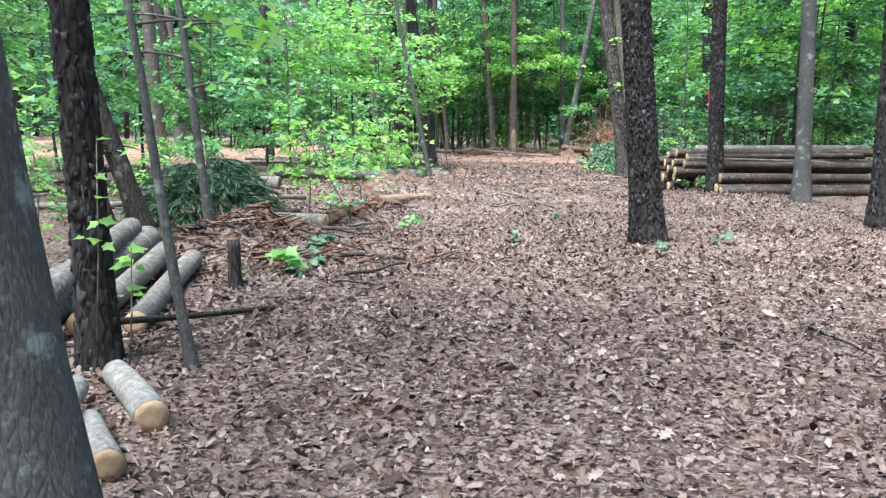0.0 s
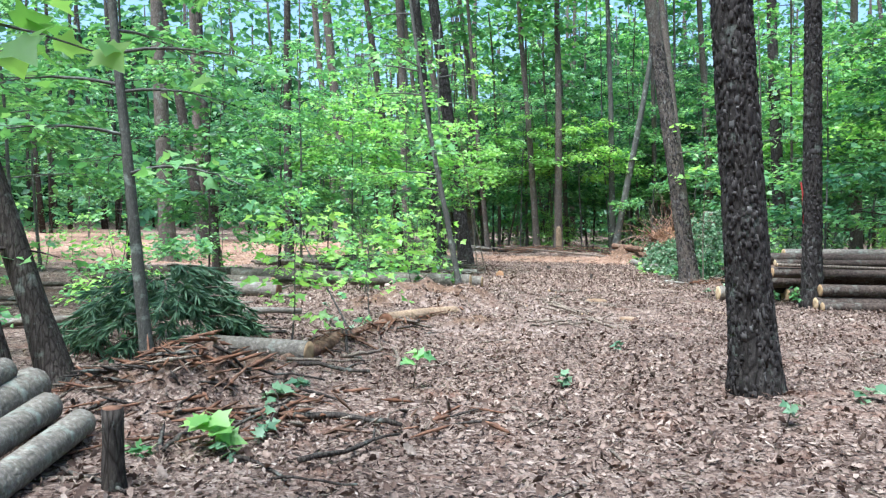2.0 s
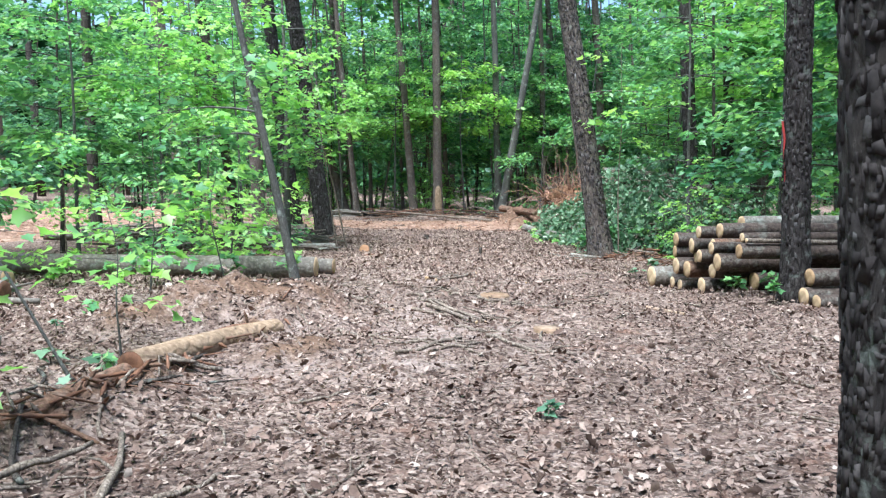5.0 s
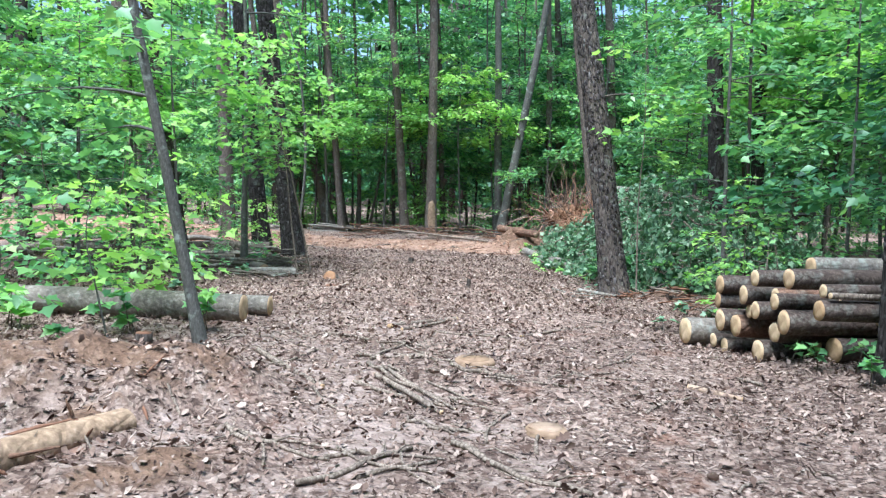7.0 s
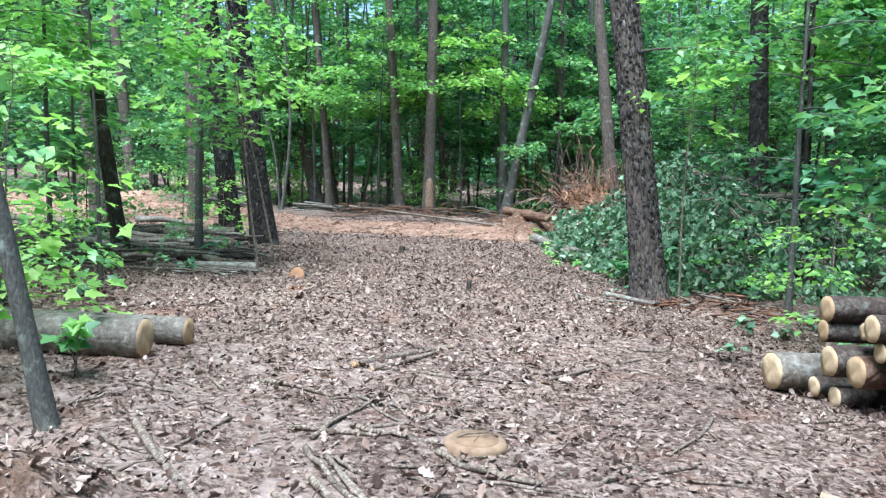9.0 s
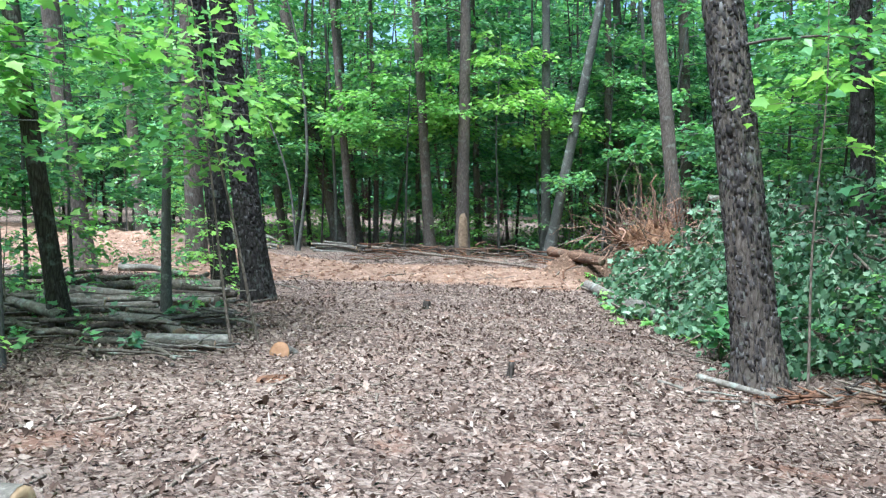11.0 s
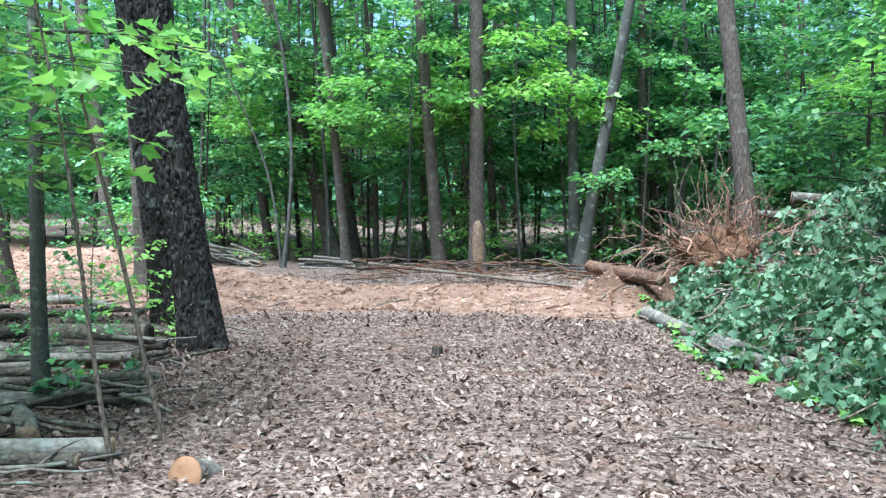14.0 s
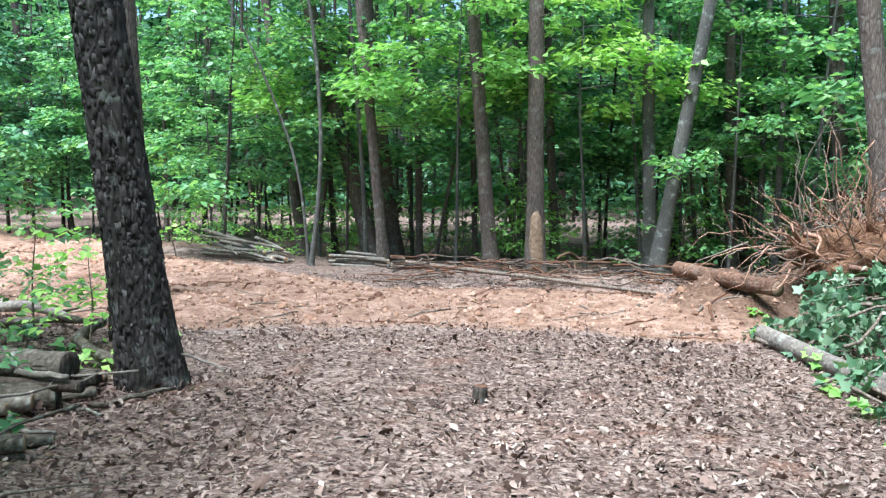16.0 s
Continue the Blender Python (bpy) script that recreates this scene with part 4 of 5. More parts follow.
ROT = "rotting mossy limb on the woodland floor"
for k in range(66):
    y = 21.7 + 3.6 * (k % 11) / 10 + rng.normal(0, 0.1)
    if 22.1 < y < 23.4 and k % 3:
        continue
    d, L = rng.uniform(0.04, 0.135), rng.uniform(0.5, 1.5)
    x1 = min(-0.15 - 0.22 * max(0, y - 22.4), -0.2 - 0.75 * (k // 11) + rng.normal(0, 0.3))
    up = rng.uniform(0, 0.03) + (0.04 if k % 3 == 1 else 0) + (0.07 if k % 5 == 2 else 0)
    lying(x1, y, x1 - L, y + rng.normal(0, 0.45), d, (M_MOSSY, M_MOSSY, M_LOGBARK, M_MOSSY, M_DARKLOG, M_LOGBARK)[rng.integers(0, 6)], "weathered mossy log in a low loose woodpile", group="woodpile logs", lift=up, lift2=max(0.0, up + rng.normal(0, 0.06)), cut=(M_OLDCUT, M_DARKBARK, M_ROTPALE)[k % 3], sides=10, bend=0.12)
lying(-0.05, 21.66, -0.8, 21.62, 0.12, M_BIRCH, "pale grey bare log before a woodpile", group="woodpile logs", lift=0.02, sides=10)
debris(80, -3.6, -0.2, 20.6, 25.0, 0.3, 1.3, 0.015, 0.06, [M_MOSSY, M_MOSSY, M_LOGBARK], ROT, 0.0, 0.6, lift=0.22)
debris(14, -5.5, -1.6, 23.5, 27.5, 0.9, 2.4, 0.06, 0.15, [M_MOSSY, M_LOGBARK], ROT, 0.1, 0.5, lift=0.1)
debris(16, -6.5, -3.2, 11.5, 18.5, 0.8, 2.4, 0.05, 0.13, [M_MOSSY, M_LOGBARK], ROT, 0.1, 0.5, lift=0.08)
TWIG = "thin dry stick lying on leaf litter"
debris(80, -1.2, 4.3, 5.0, 20.0, 0.2, 0.8, 0.012, 0.03, [M_STICK], TWIG, 0.3, 1.4, "sticks", "stick")
debris(34, 0.2, 1.9, 13.0, 16.4, 0.3, 1.0, 0.012, 0.035, [M_STICK], TWIG, -0.5, 0.5, "sticks", "stick")
debris(26, -0.6, 4.6, 19.5, 28.0, 0.2, 0.7, 0.012, 0.028, [M_STICK], TWIG, 0.3, 1.4, "sticks", "stick")
debris(7, 3.4, 5.0, 19.6, 22.0, 0.3, 0.8, 0.012, 0.03, [M_STICK, M_LOGBARK], TWIG, -0.5, 0.5, "sticks", "stick", 0.03)
lying(4.05, 20.95, 4.42, 20.2, 0.06, M_LOGBARK, "pale bare pole lying on leaf litter", "pole", category="pole")
debris(30, -2.6, -0.6, 6.5, 12.5, 0.3, 1.0, 0.015, 0.05, [M_STICK, M_DARKBARK], TWIG, 0.5, 0.8, "sticks", "stick", 0.05)
for x0, y0, x1, y1, d in ((1.23, 16.88, 1.95, 17.65, 0.05), (1.35, 16.85, 1.8, 17.4, 0.035), (2.44, 16.7, 3.37, 17.5, 0.025), (1.1, 15.0, 1.5, 14.2, 0.04), (0.95, 14.9, 1.55, 14.4, 0.03), (1.2, 15.1, 1.6, 14.3, 0.025), (0.2, 15.6, 0.75, 14.6, 0.045)):
    lying(x0, y0, x1, y1, d, M_STICK, "thin weathered branch lying on leaf litter", "stick", -0.005, category="fallen branch", group="sticks", bend=0.08, sides=8)
DEADBRUSH = "bare dead brush along the far edge of the road"
debris(150, 0.6, 5.4, 30.6, 32.8, 0.3, 1.3, 0.01, 0.035, [M_STICK, M_REDWOOD, M_ROT, M_DARKBARK], DEADBRUSH, 0.0, 1.0, "brush along the road", "fallen_limb", 0.3)
debris(75, -3.5, 5.0, 27.4, 31.0, 0.15, 0.8, 0.01, 0.03, [M_STICK, M_REDWOOD], "short dry stick lying on orange clay", 0.1, 0.8, "sticks", "stick")
lying(0.75, 31.5, 4.1, 30.2, 0.06, M_STICK, "long thin pole on the road's edge", "pole", 0.25, 0.05, category="pole")
for k in range(18):
    lying(-3.3 + rng.normal(0, 0.3), 35.4 + rng.normal(0, 0.35), -1.9 + rng.normal(0, 0.3), 34.7 + rng.normal(0, 0.3), rng.uniform(0.035, 0.085), M_LOGBARK, "thin log in a small far stack", group="far log stack", lift=0.022 * k, lift2=0.022 * k * rng.random(), sides=8, bend=0.1)
for k in range(6):
    lying(-0.75 + rng.normal(0, 0.1), 34.2 + rng.normal(0, 0.15), 0.25 + rng.normal(0, 0.1), 33.6 + rng.normal(0, 0.1), 0.06, M_LOGBARK, "thin log in a small far stack", group="far log stack", lift=0.04 * k, lift2=0.03 * k, sides=8, bend=0.08)


def marking_tape():
    """A strip of red tape stuck along the side of a trunk."""
    x, y = 4.84, 14.78
    root = thing("marking_tape", x, y, gz(x, y), "red strip of marking tape along a pine trunk", "marking tape")
    u = np.linspace(0, 1, 14)
    tail = np.stack([-0.175 - 0.05 * u + 0.008 * np.sin(u * 11), 0.0 * u, 1.2 + 0.6 * u], -1)
    k = np.arange(13)
    side = np.stack([0.011 * np.cos(u * 3), 0.011 * np.sin(u * 3), np.zeros(14)], -1)
    part("tail", mesh_of("tail", np.concatenate([tail - side, tail + side]), [np.stack([k, k + 1, k + 15, k + 14], -1)], M_TAPE), root)


def tape_material():
    m, nt, b = material("red_tape", 0.45, 0.4)
    nt.links.new(ramp(nt, noise_of(nt, coords(nt), 30, 3), [(0.3, (0.28, 0.03, 0.03)), (0.7, (0.42, 0.055, 0.05))]), b.inputs["Base Color"])
    return m


M_TAPE = tape_material()
marking_tape()

# ---- stumps, mounds and heaps ----
def stump(x, y, d, h, mat, label, lean=0.0, top=M_CUT):
    root = thing("stump", x, y, gz(x, y), label, "stump")
    z = np.linspace(-0.06, h, 6)
    pts = np.stack([lean * z, np.zeros(6), z], -1)
    part("bark", Bits().add(*tube(pts, d / 2 * (1 + 0.3 * np.exp(-np.maximum(z, 0) / 0.06)), 14, 0.06, x)).mesh("bark", mat), root)
    part("cut_top", Bits().add(*tube(pts[-1] + np.array([(0, 0, -0.01), (0, 0, 0.006)]), [d * 0.46, d * 0.45], 14)).mesh("cut_top", top, False), root, "pale sawn top")


stump(-1.75, 6.86, 0.11, 0.42, M_DARKBARK, "thin dark broken stump in leaf litter", -0.03, M_REDWOOD)
stump(1.85, 15.4, 0.25, 0.03, M_OLDCUT, "tree stump sawn flush with the ground", 0.0, M_OLDCUT)
stump(2.09, 13.9, 0.2, 0.025, M_OLDCUT, "tree stump sawn flush with the ground", 0.0, M_OLDCUT)
stump(-0.55, 15.2, 0.12, 0.22, M_DARKBARK, "short dark stump beside a sapling", 0.0, M_REDWOOD)
stump(1.8, 24.95, 0.09, 0.1, M_DARKBARK, "small dark root stub in the track", 0.1, M_REDWOOD)
stump(2.4, 20.6, 0.05, 0.13, M_DARKBARK, "small dark root stub in the track", 0.1, M_REDWOOD)
stump(0.62, 20.2, 0.26, 0.015, M_REDWOOD, "reddish stump sawn flush with the ground", 0.0, M_REDWOOD)


def soil_material():
    m, nt, b = material("turned_soil", 0.95, 0.1)
    v = coords(nt)
    col = ramp(nt, noise_of(nt, v, 9, 8, 0.75), [(0.28, (0.09, 0.05, 0.03)), (0.48, (0.22, 0.12, 0.07)), (0.62, (0.34, 0.19, 0.11)), (0.78, (0.46, 0.33, 0.24))])
    nt.links.new(col, b.inputs["Base Color"])
    bumped(nt, b, noise_of(nt, v, 26, 8, 0.75), 1.0, 0.05)
    return m


M_TURNED = soil_material()


def torn_strips(cx, cy, sx, sy, turn, count, label):
    """Splintered bark and root pieces strewn in a heap or a line."""
    root = thing("torn_bark", cx, cy, gz(cx, cy), label, "torn bark")
    for _ in range(count):
        u0, w0 = rng.normal(0, sx), rng.normal(0, sy)
        x, y = u0 * math.cos(turn) - w0 * math.sin(turn), u0 * math.sin(turn) + w0 * math.cos(turn)
        a, L = turn + rng.normal(0, 0.7), rng.uniform(0.08, 0.46)
        u = np.linspace(-0.5, 0.5, 6)
        z = gz(x + cx, y + cy) - gz(cx, cy) + 0.015
        pts = np.stack([x + u * L * math.cos(a), y + u * L * math.sin(a), z + 0.08 * u * rng.normal(0, 1) + rng.random() * 0.04], -1)
        part("strip", Bits().add(*tube(pts, rng.uniform(0.004, 0.017) * np.array([0.2, 0.9, 1.2, 0.8, 0.9, 0.1]), 4, 0.3, x, lumps=9)).mesh("strip", (M_REDWOOD, M_ROT, M_REDWOOD, M_DARKBARK, M_REDWOOD, M_STICK)[rng.integers(0, 6)], False), root)


torn_strips(-2.2, 8.6, 0.45, 0.26, 0.5, 190, "heap of torn reddish bark and roots")
torn_strips(-1.0, 12.0, 0.9, 0.13, 1.15, 110, "line of torn brown bark along a soil ridge")
torn_strips(-1.45, 8.1, 0.5, 0.25, 0.4, 80, "scattered splinters of torn reddish bark")
torn_strips(-0.3, 8.3, 0.45, 0.2, 0.5, 22, "scattered splinters of torn reddish bark")
torn_strips(5.05, 19.9, 0.45, 0.22, -0.4, 90, "heap of torn reddish bark and roots")

L_BLADE = (np.array([(0, 0, 0), (0.07, 0.4, 0.02), (0, 1, -0.12), (-0.07, 0.4, 0.02)], float), np.array([(0, 1, 2), (0, 2, 3)]))


def conifer_brush():
    root = thing("brush_pile", -3.15, 11.0, gz(-3.15, 11.0), "heap of cut dark green conifer boughs", "brush pile")
    limbs, greens = Bits(), Bits()
    for _ in range(120):
        a, r = rng.random() * 6.28, rng.random() ** 0.6
        x, y = 0.72 * r * math.cos(a), 0.65 * r * math.sin(a)
        z = 0.78 * (1 - r * r) ** 0.7 * rng.uniform(0.6, 1.1) + 0.05
        head, L = a + rng.normal(0, 0.7), rng.uniform(0.25, 0.5)
        u = np.linspace(0, 1, 6)
        pts = np.stack([x + u * L * math.cos(head), y + u * L * math.sin(head), z + 0.1 * u - 0.5 * L * u * u], -1)
        limbs.add(*tube(pts, 0.012 * (1.1 - u), 4, caps=False))
        m = 75
        f = rng.random(m)
        p = np.stack([np.interp(f, u, pts[:, k]) for k in range(3)], -1)
        al = np.stack([math.cos(head) + rng.normal(0, 0.7, m), math.sin(head) + rng.normal(0, 0.7, m), rng.normal(-0.7, 0.4, m)], -1)
        leaves(greens, L_BLADE, p, al, rng.normal(0, 1, (m, 3)), rng.uniform(0.07, 0.2, m))
    tagged(part("boughwork", limbs.mesh("boughwork", M_STICK), root), kind="stuff")
    tagged(part("needle_mass", greens.mesh("needle_mass", M_NEEDLE, False), root), kind="stuff")


conifer_brush()


def heap_top(x, y):
    rise = 0.85 * ease(4.5, 5.8, x) + 0.5 * ease(5.6, 7.2, x)
    return rise * ease(21.0, 22.8, y) * (1 - ease(26.9, 28.4, y)) * (1 - ease(7.8, 9.5, x)) * (0.55 + 0.85 * vnoise(x * 1.6, y * 1.6, 40))


def leafy_brush():
    root = thing("brush_pile", 5.8, 25.0, 0.0, "big heap of cut branches with wilting grey-green leaves", "brush pile")
    n = 1250
    x, y = rng.uniform(4.5, 8.8, n), rng.uniform(21.2, 28.4, n)
    h = heap_top(x, y)
    ok = (h > 0.05) & (vnoise(x * 2.3, y * 2.3, 77) > 0.3)
    limbs, greens = Bits(), Bits()
    for px, py, ph in zip(x[ok], y[ok], h[ok]):
        z = ph * rng.uniform(0.4, 1.15) + gz(px, py) * 0.5 + 0.04
        head = math.pi + rng.normal(0.5, 1.2)
        L = rng.uniform(0.25, 0.6)
        u = np.linspace(0, 1, 6)
        arch = rng.uniform(0.1, 0.45)
        p4 = np.stack([px + u * L * math.cos(head), py + u * L * math.sin(head), z + arch * L * u - (0.3 + arch) * u * u * L], -1)
        p4[:, 2] = np.maximum(p4[:, 2], 0.08)
        limbs.add(*tube(p4, rng.uniform(0.007, 0.018) * (1.1 - u), 4, caps=False))
        m = rng.integers(14, 50)
        f = 0.15 + 0.85 * rng.random(m)
        p = np.stack([np.interp(f, u, p4[:, k]) for k in range(3)], -1) + rng.normal(0, 0.055, (m, 3))
        p[:, 2] = np.maximum(p[:, 2], 0.1)
        al = np.stack([math.cos(head) * 0.5 + rng.normal(0, 0.6, m), math.sin(head) * 0.5 + rng.normal(0, 0.6, m), rng.normal(-0.7, 0.8, m)], -1)
        leaves(greens, (L_MAPLE, L_OVAL, L_MAPLE)[rng.integers(0, 3)], p, al, rng.normal(0, 1.2, (m, 3)) + (-0.2, -0.3, 0.2), rng.uniform(0.035, 0.12, m))
    for _ in range(46):
        px, py = rng.uniform(4.4, 7.5), rng.uniform(21.6, 27.6)
        head, L = rng.normal(0.2, 1.3), rng.uniform(0.5, 1.4)
        u = np.linspace(-0.5, 0.5, 7)
        q = np.stack([px + u * L * math.cos(head), py + u * L * math.sin(head), heap_top(px + u * L * math.cos(head), py + u * L * math.sin(head)) * 0.92 + 0.12 + 0.06 * np.sin(u * 7)], -1)
        limbs.add(*tube(q, rng.uniform(0.008, 0.022) * np.linspace(1.1, 0.5, 7), 5, 0.1))
    for o in (limbs, greens):
        o.v = [v - np.array([5.8, 25.0, 0.0]) for v in o.v]
    tagged(part("branchwork", limbs.mesh("branchwork", M_STICK), root), kind="stuff")
    tagged(part("foliage", greens.mesh("foliage", M_WILT, False), root), kind="stuff")


leafy_brush()


def root_ball():
    x, y = 5.75, 28.45
    root = thing("uprooted_stump", x, y, gz(x, y), "uprooted stump with tangled reddish roots and soil", "uprooted stump")
    a, b = np.meshgrid(np.linspace(0, np.pi, 14), np.linspace(0, 2 * np.pi, 22, endpoint=False), indexing="ij")
    r = 0.4 * (1 + 0.15 * rng.random(a.shape) + 0.22 * np.sin(a * 4 + b * 3) + 0.18 * np.sin(b * 5 - a * 7))
    v = np.stack([1.25 * r * np.sin(a) * np.cos(b), r * np.sin(a) * np.sin(b), 0.3 + 0.8 * r * np.cos(a)], -1).reshape(-1, 3)
    i, j = np.meshgrid(np.arange(13), np.arange(22), indexing="ij")
    q = np.stack([i * 22 + j, (i + 1) * 22 + j, (i + 1) * 22 + (j + 1) % 22, i * 22 + (j + 1) % 22], -1).reshape(-1, 4)
    part("soil_clump", mesh_of("soil_clump", v, [q], M_TURNED), root)
    for k in range(300):
        d = rng.normal(0, 1, 3) * (1.1, 0.7, 0.7) + (-0.2, -0.3, 0.55)
        d /= np.linalg.norm(d)
        L = rng.uniform(0.25, 0.95)
        u = np.linspace(0, 1, 7)
        c = np.array([rng.normal(0, 0.42), rng.normal(0, 0.2), 0.2 + abs(rng.normal(0, 0.2))])
        pts = c + (0.3 + u * L)[:, None] * d + rng.normal(0, 0.045, (7, 3)) * u[:, None] + np.outer(u * u, (0, 0, rng.normal(0, 0.25)))
        pts[:, 2] = np.maximum(pts[:, 2], 0.03)
        part("root", Bits().add(*tube(pts, (0.032 if k % 40 == 0 else rng.uniform(0.004, 0.013)) * (1.1 - 0.9 * u), 5, 0.1, k)).mesh("root", (M_REDROOT, M_REDROOT, M_STICK)[k % 3]), root)


M_REDROOT = bark_material("red_roots", (0.24, 0.125, 0.085), (0.44, 0.265, 0.19), (0.60, 0.43, 0.33), 0.3, 30, 0.0, 0.3)
root_ball()


# ---- saplings and seedlings beside the track ----
def sapling(x, y, h, d, lean, branches, zlo, length, per, size, mat, bark=None, lean_y=0.0, label="thin maple sapling with bright green leaves", heads=None):
    root = thing("sapling", x, y, gz(x, y), label, "sapling", "saplings")
    line = trunk_line(h, (lean, lean_y), (rng.normal(0, 0.04), 0), 16, 0.03)
    b = Bits()
    add_trunk(b, line, d, 10, 0.25, 0.8)
    part("trunk", b.mesh("trunk", bark or M_GREY), root)
    limbs, greens = Bits(), Bits()
    for i in range(branches):
        z = zlo + (h * 0.98 - zlo) * (i + rng.random()) / branches
        head = i * 2.4 + rng.normal(0, 0.4) if heads is None else heads[i % len(heads)] + rng.normal(0, 0.25)
        spray(limbs, greens, at_height(line, z), head, length * rng.uniform(0.6, 1.1), 0.2, 0.28, per, size, L_MAPLE, max(0.004, d * 0.14))
    tagged(part("branchwork", limbs.mesh("branchwork", bark or M_GREY), root), kind="stuff")
    tagged(part("foliage", greens.mesh("foliage", mat, False), root), kind="stuff")
    return root


sapling(-1.46, 4.68, 4.2, 0.07, -0.12, 10, 1.95, 1.2, 16, 0.11, M_LIME, None, 0.0, "thin maple sapling with bright green leaves", (0.2, -0.6, 1.0, 2.4, 3.4))
sapling(-2.75, 9.7, 6.0, 0.12, -0.09, 18, 1.5, 1.5, 16, 0.12, M_LEAF)
sapling(-3.6, 9.0, 1.6, 0.16, -0.36, 3, 1.0, 0.7, 14, 0.11, M_LEAF, M_DARKBARK)
sapling(-4.1, 7.0, 5.0, 0.07, -0.05, 14, 0.8, 1.3, 14, 0.12, M_LEAF)
sapling(-1.81, 11.0, 1.5, 0.02, 0.03, 14, 0.35, 0.5, 18, 0.11, M_LIME)
sapling(-1.45, 12.4, 2.6, 0.024, -0.5, 6, 0.9, 0.4, 10, 0.1, M_LEAF)
sapling(-1.3, 13.0, 1.2, 0.018, -0.05, 10, 0.4, 0.45, 16, 0.11, M_LIME)
sapling(-1.2, 17.2, 1.5, 0.025, 0.1, 12, 0.4, 0.7, 18, 0.11, M_LIME)
sapling(-0.22, 15.62, 6.5, 0.10, -0.19, 14, 1.5, 1.5, 13, 0.12, M_LEAF, M_GREY, 0.0, "leaning grey sapling with layered maple leaves", (2.6, 3.4, 4.2, 1.8))
sapling(-1.0, 15.9, 1.4, 0.02, -0.1, 9, 0.35, 0.5, 18, 0.12, M_LIME)
sapling(-1.75, 15.6, 1.2, 0.02, 0.0, 9, 0.3, 0.55, 18, 0.12, M_LEAF)
sapling(-1.03, 23.0, 6.0, 0.12, -0.02, 14, 1.7, 1.4, 14, 0.12, M_LIME, M_GREY, 0.0, "grey maple sapling with lime green leaves", (-0.4, -1.2, 0.5, 2.8, -2.0))
sapling(0.13, 22.0, 3.6, 0.035, -0.22, 19, 1.6, 1.0, 20, 0.11, M_LIME, M_STICK, 0.0, "thin leaning maple sapling with lime green leaves", (2.6, 3.3, 4.1, 5.0, 1.7, 0.3, -0.6))
sapling(-0.03, 21.6, 3.4, 0.03, -0.14, 13, 1.5, 1.0, 20, 0.11, M_LEAF, M_STICK, 0.0, "thin leaning maple sapling with green leaves", (2.9, 3.8, 4.5, 2.2))
sapling(-2.3, 21.2, 5.0, 0.07, -0.05, 15, 1.7, 1.5, 20, 0.12, M_LEAF)
sapling(-1.5, 20.4, 4.2, 0.05, -0.05, 10, 1.6, 1.3, 20, 0.12, M_LIME, M_GREY)
sapling(-3.1, 24.3, 4.8, 0.06, -0.05, 14, 0.9, 1.3, 15, 0.12, M_LIME)
sapling(5.75, 19.9, 5.5, 0.07, -0.04, 14, 1.2, 1.3, 13, 0.125, M_LEAF)
sapling(6.2, 17.8, 4.5, 0.05, -0.02, 11, 0.7, 1.2, 13, 0.125, M_LEAF)
sapling(7.4, 16.9, 5.5, 0.06, 0.0, 12, 1.0, 1.4, 13, 0.125, M_LEAF)
sapling(4.72, 20.35, 3.6, 0.025, -0.01, 5, 1.6, 0.7, 14, 0.12, M_LIME, M_STICK)


def seedling(x, y, h, count, size, mat, label="small green seedling in leaf litter"):
    root = thing("seedling", x, y, gz(x, y), label, "seedling", "seedlings")
    tip = np.array([rng.normal(0, 0.06), rng.normal(0, 0.06), h])
    part("stem", Bits().add(*tube([(0, 0, -0.02), tip * 0.5 + (0.01, 0, 0), tip], [0.006, 0.005, 0.003], 5)).mesh("stem", M_STICK), root)
    g = Bits()
    a = rng.random(count) * 6.28
    p = tip * rng.uniform(0.55, 1.0, count)[:, None] + rng.normal(0, 0.35 * size, (count, 3)) * (1, 1, 0.5)
    leaves(g, L_MAPLE, p, np.stack([np.cos(a), np.sin(a), rng.normal(-0.2, 0.25, count)], -1), np.stack([rng.normal(0, 0.35, count), rng.normal(-0.3, 0.35, count), np.ones(count)], -1), size * rng.uniform(0.7, 1.2, count))
    tagged(part("leaf_spray", g.mesh("leaf_spray", mat, False), root), kind="stuff")


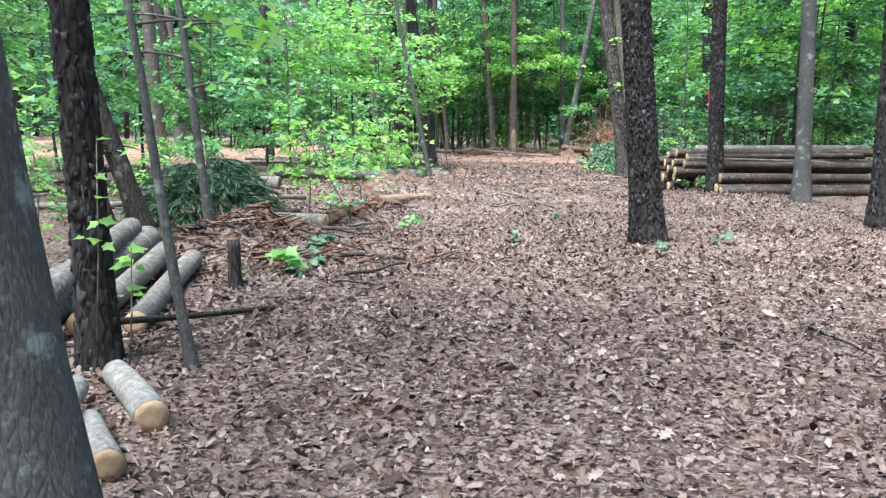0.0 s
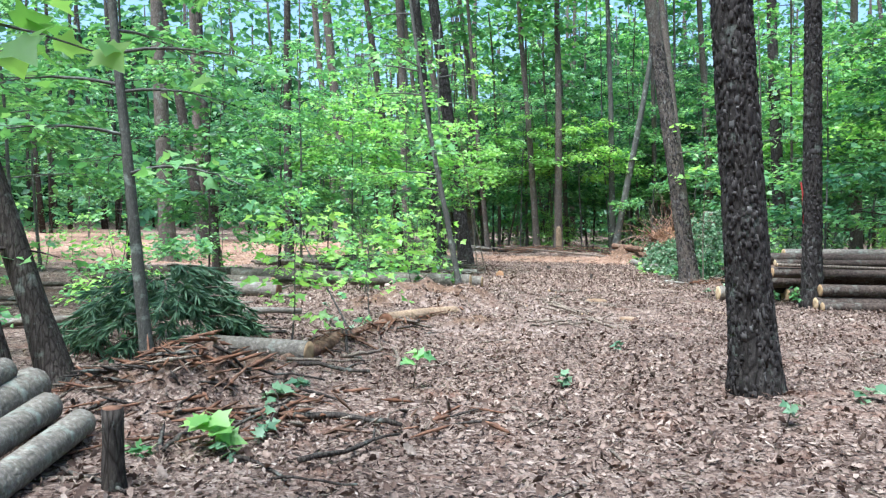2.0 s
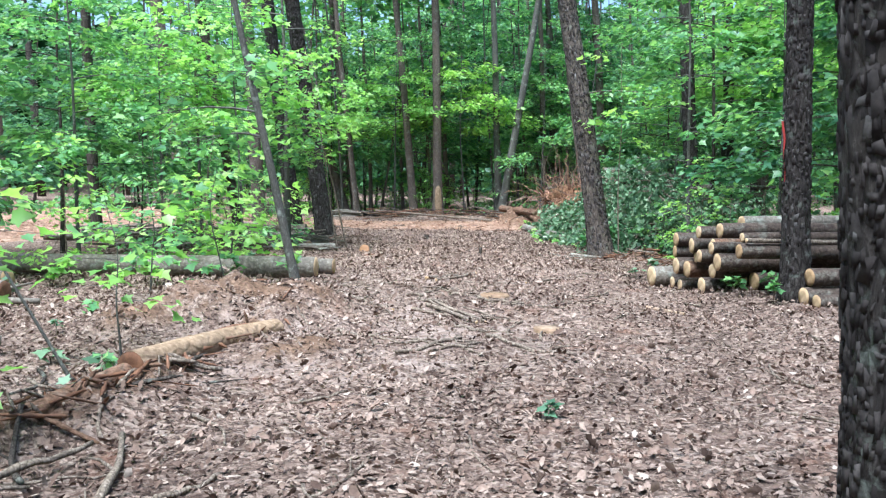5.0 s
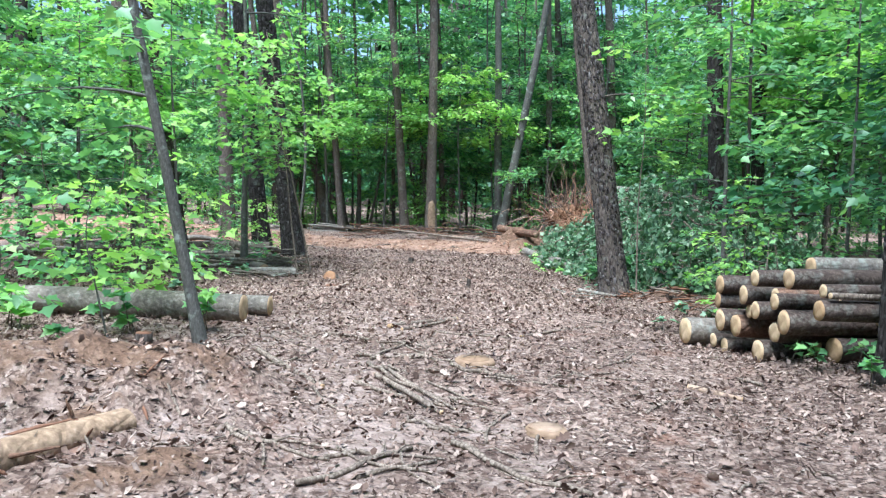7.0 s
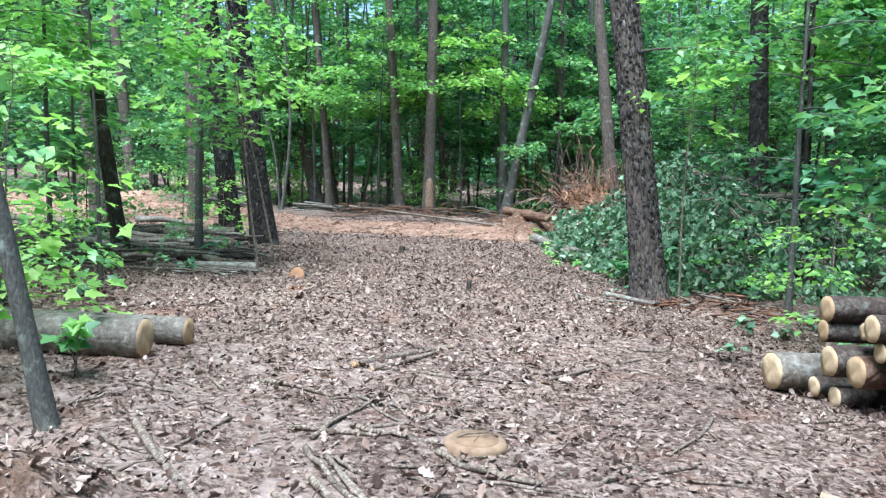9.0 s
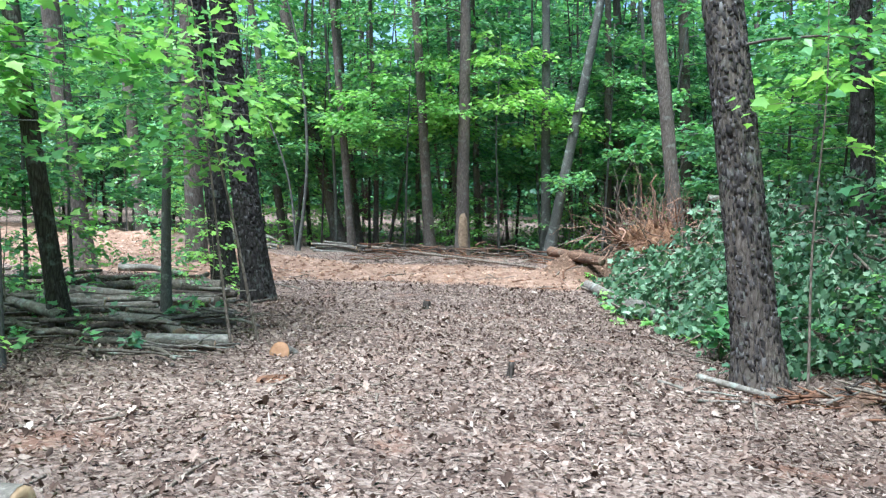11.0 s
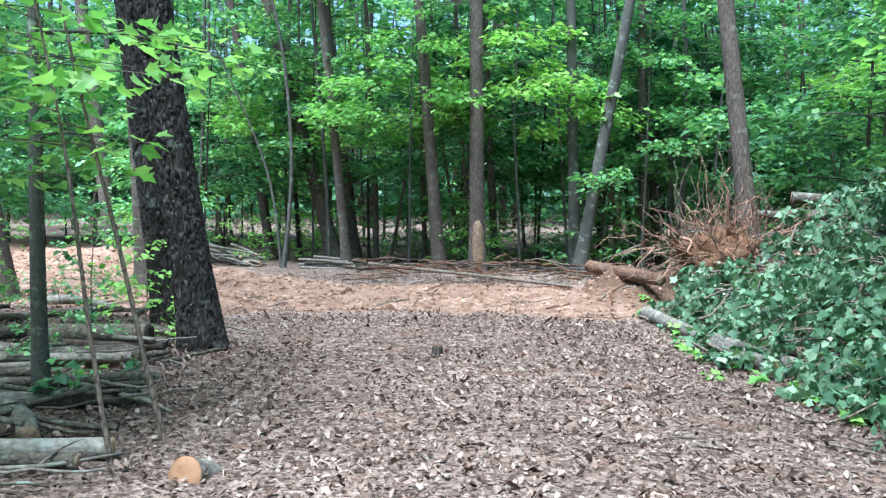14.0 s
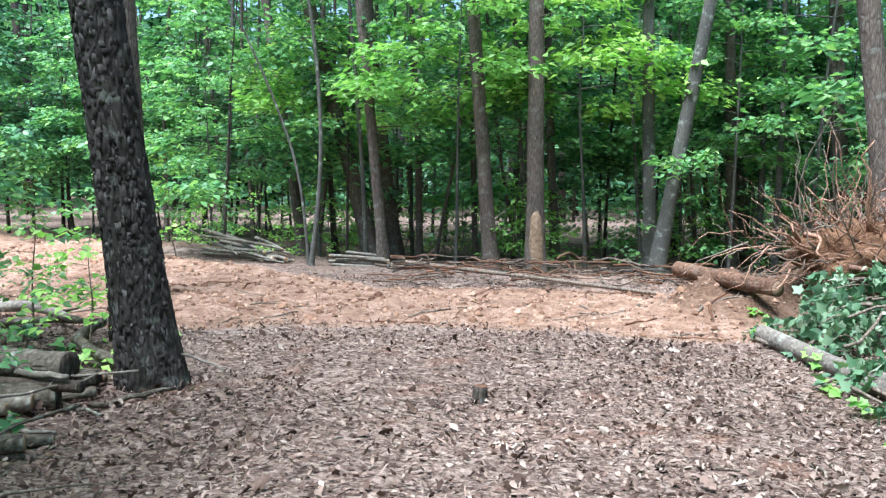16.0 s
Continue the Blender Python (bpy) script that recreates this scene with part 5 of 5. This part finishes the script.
seedling(-0.42, 9.5, 0.42, 6, 0.13, M_LEAF)
seedling(-1.45, 7.55, 0.22, 16, 0.15, M_LIME)
seedling(-1.75, 4.45, 0.75, 9, 0.1, M_LIME)
seedling(-1.95, 4.5, 1.35, 9, 0.085, M_LIME)
seedling(2.2, 8.3, 0.15, 9, 0.08, M_WILT)
seedling(3.0, 9.0, 0.1, 9, 0.1, M_WILT)
seedling(0.8, 9.7, 0.1, 9, 0.08, M_WILT)
seedling(1.5, 11.3, 0.1, 9, 0.08, M_WILT)
for _ in range(44):
    k = rng.integers(0, 4)
    x, y = ((rng.uniform(-2.6, -0.9), rng.uniform(6.0, 24.0)), (rng.uniform(-2.0, -0.8), rng.uniform(6.0, 15.0)), (rng.uniform(4.1, 6.5), rng.uniform(14.0, 22.0)), (rng.uniform(-4.0, -0.7), rng.uniform(14.5, 27.0)))[k]
    seedling(x, y, rng.uniform(0.04, 0.2), rng.integers(4, 12), rng.uniform(0.06, 0.12), (M_LEAF, M_WILT, M_WILT)[rng.integers(0, 3)])
for _ in range(26):
    seedling(rng.uniform(-3.6, -0.5), rng.uniform(20.3, 24.6), rng.uniform(0.12, 0.4), rng.integers(6, 14), 0.09, (M_LEAF, M_DEEP, M_WILT)[rng.integers(0, 3)])
for x, y, h, n in ((4.5, 15.25, 0.2, 12), (4.7, 15.1, 0.26, 14), (4.6, 14.75, 0.22, 12), (4.45, 15.6, 0.16, 9), (4.8, 14.95, 0.3, 12)):
    seedling(x, y, h, n, 0.09, M_LEAF, "green weed sprouting before stacked logs")
for x, y, h, n in ((4.62, 21.95, 0.34, 22), (4.85, 21.75, 0.4, 24), (4.75, 22.3, 0.45, 24), (5.1, 21.9, 0.5, 26)):
    seedling(x, y, h, n, 0.14, M_LEAF, "fresh green maple sprout before a brush pile")
for _ in range(14):
    seedling(rng.uniform(-3.0, -0.3), rng.uniform(16.2, 16.7), rng.uniform(0.12, 0.4), rng.integers(8, 18), rng.uniform(0.09, 0.13), (M_LEAF, M_LIME)[rng.integers(0, 2)], "green sprout beside a fallen log")
for _ in range(16):
    seedling(rng.uniform(4.2, 4.7), rng.uniform(22.5, 28.0), rng.uniform(0.04, 0.12), 9, 0.09, M_LIME)
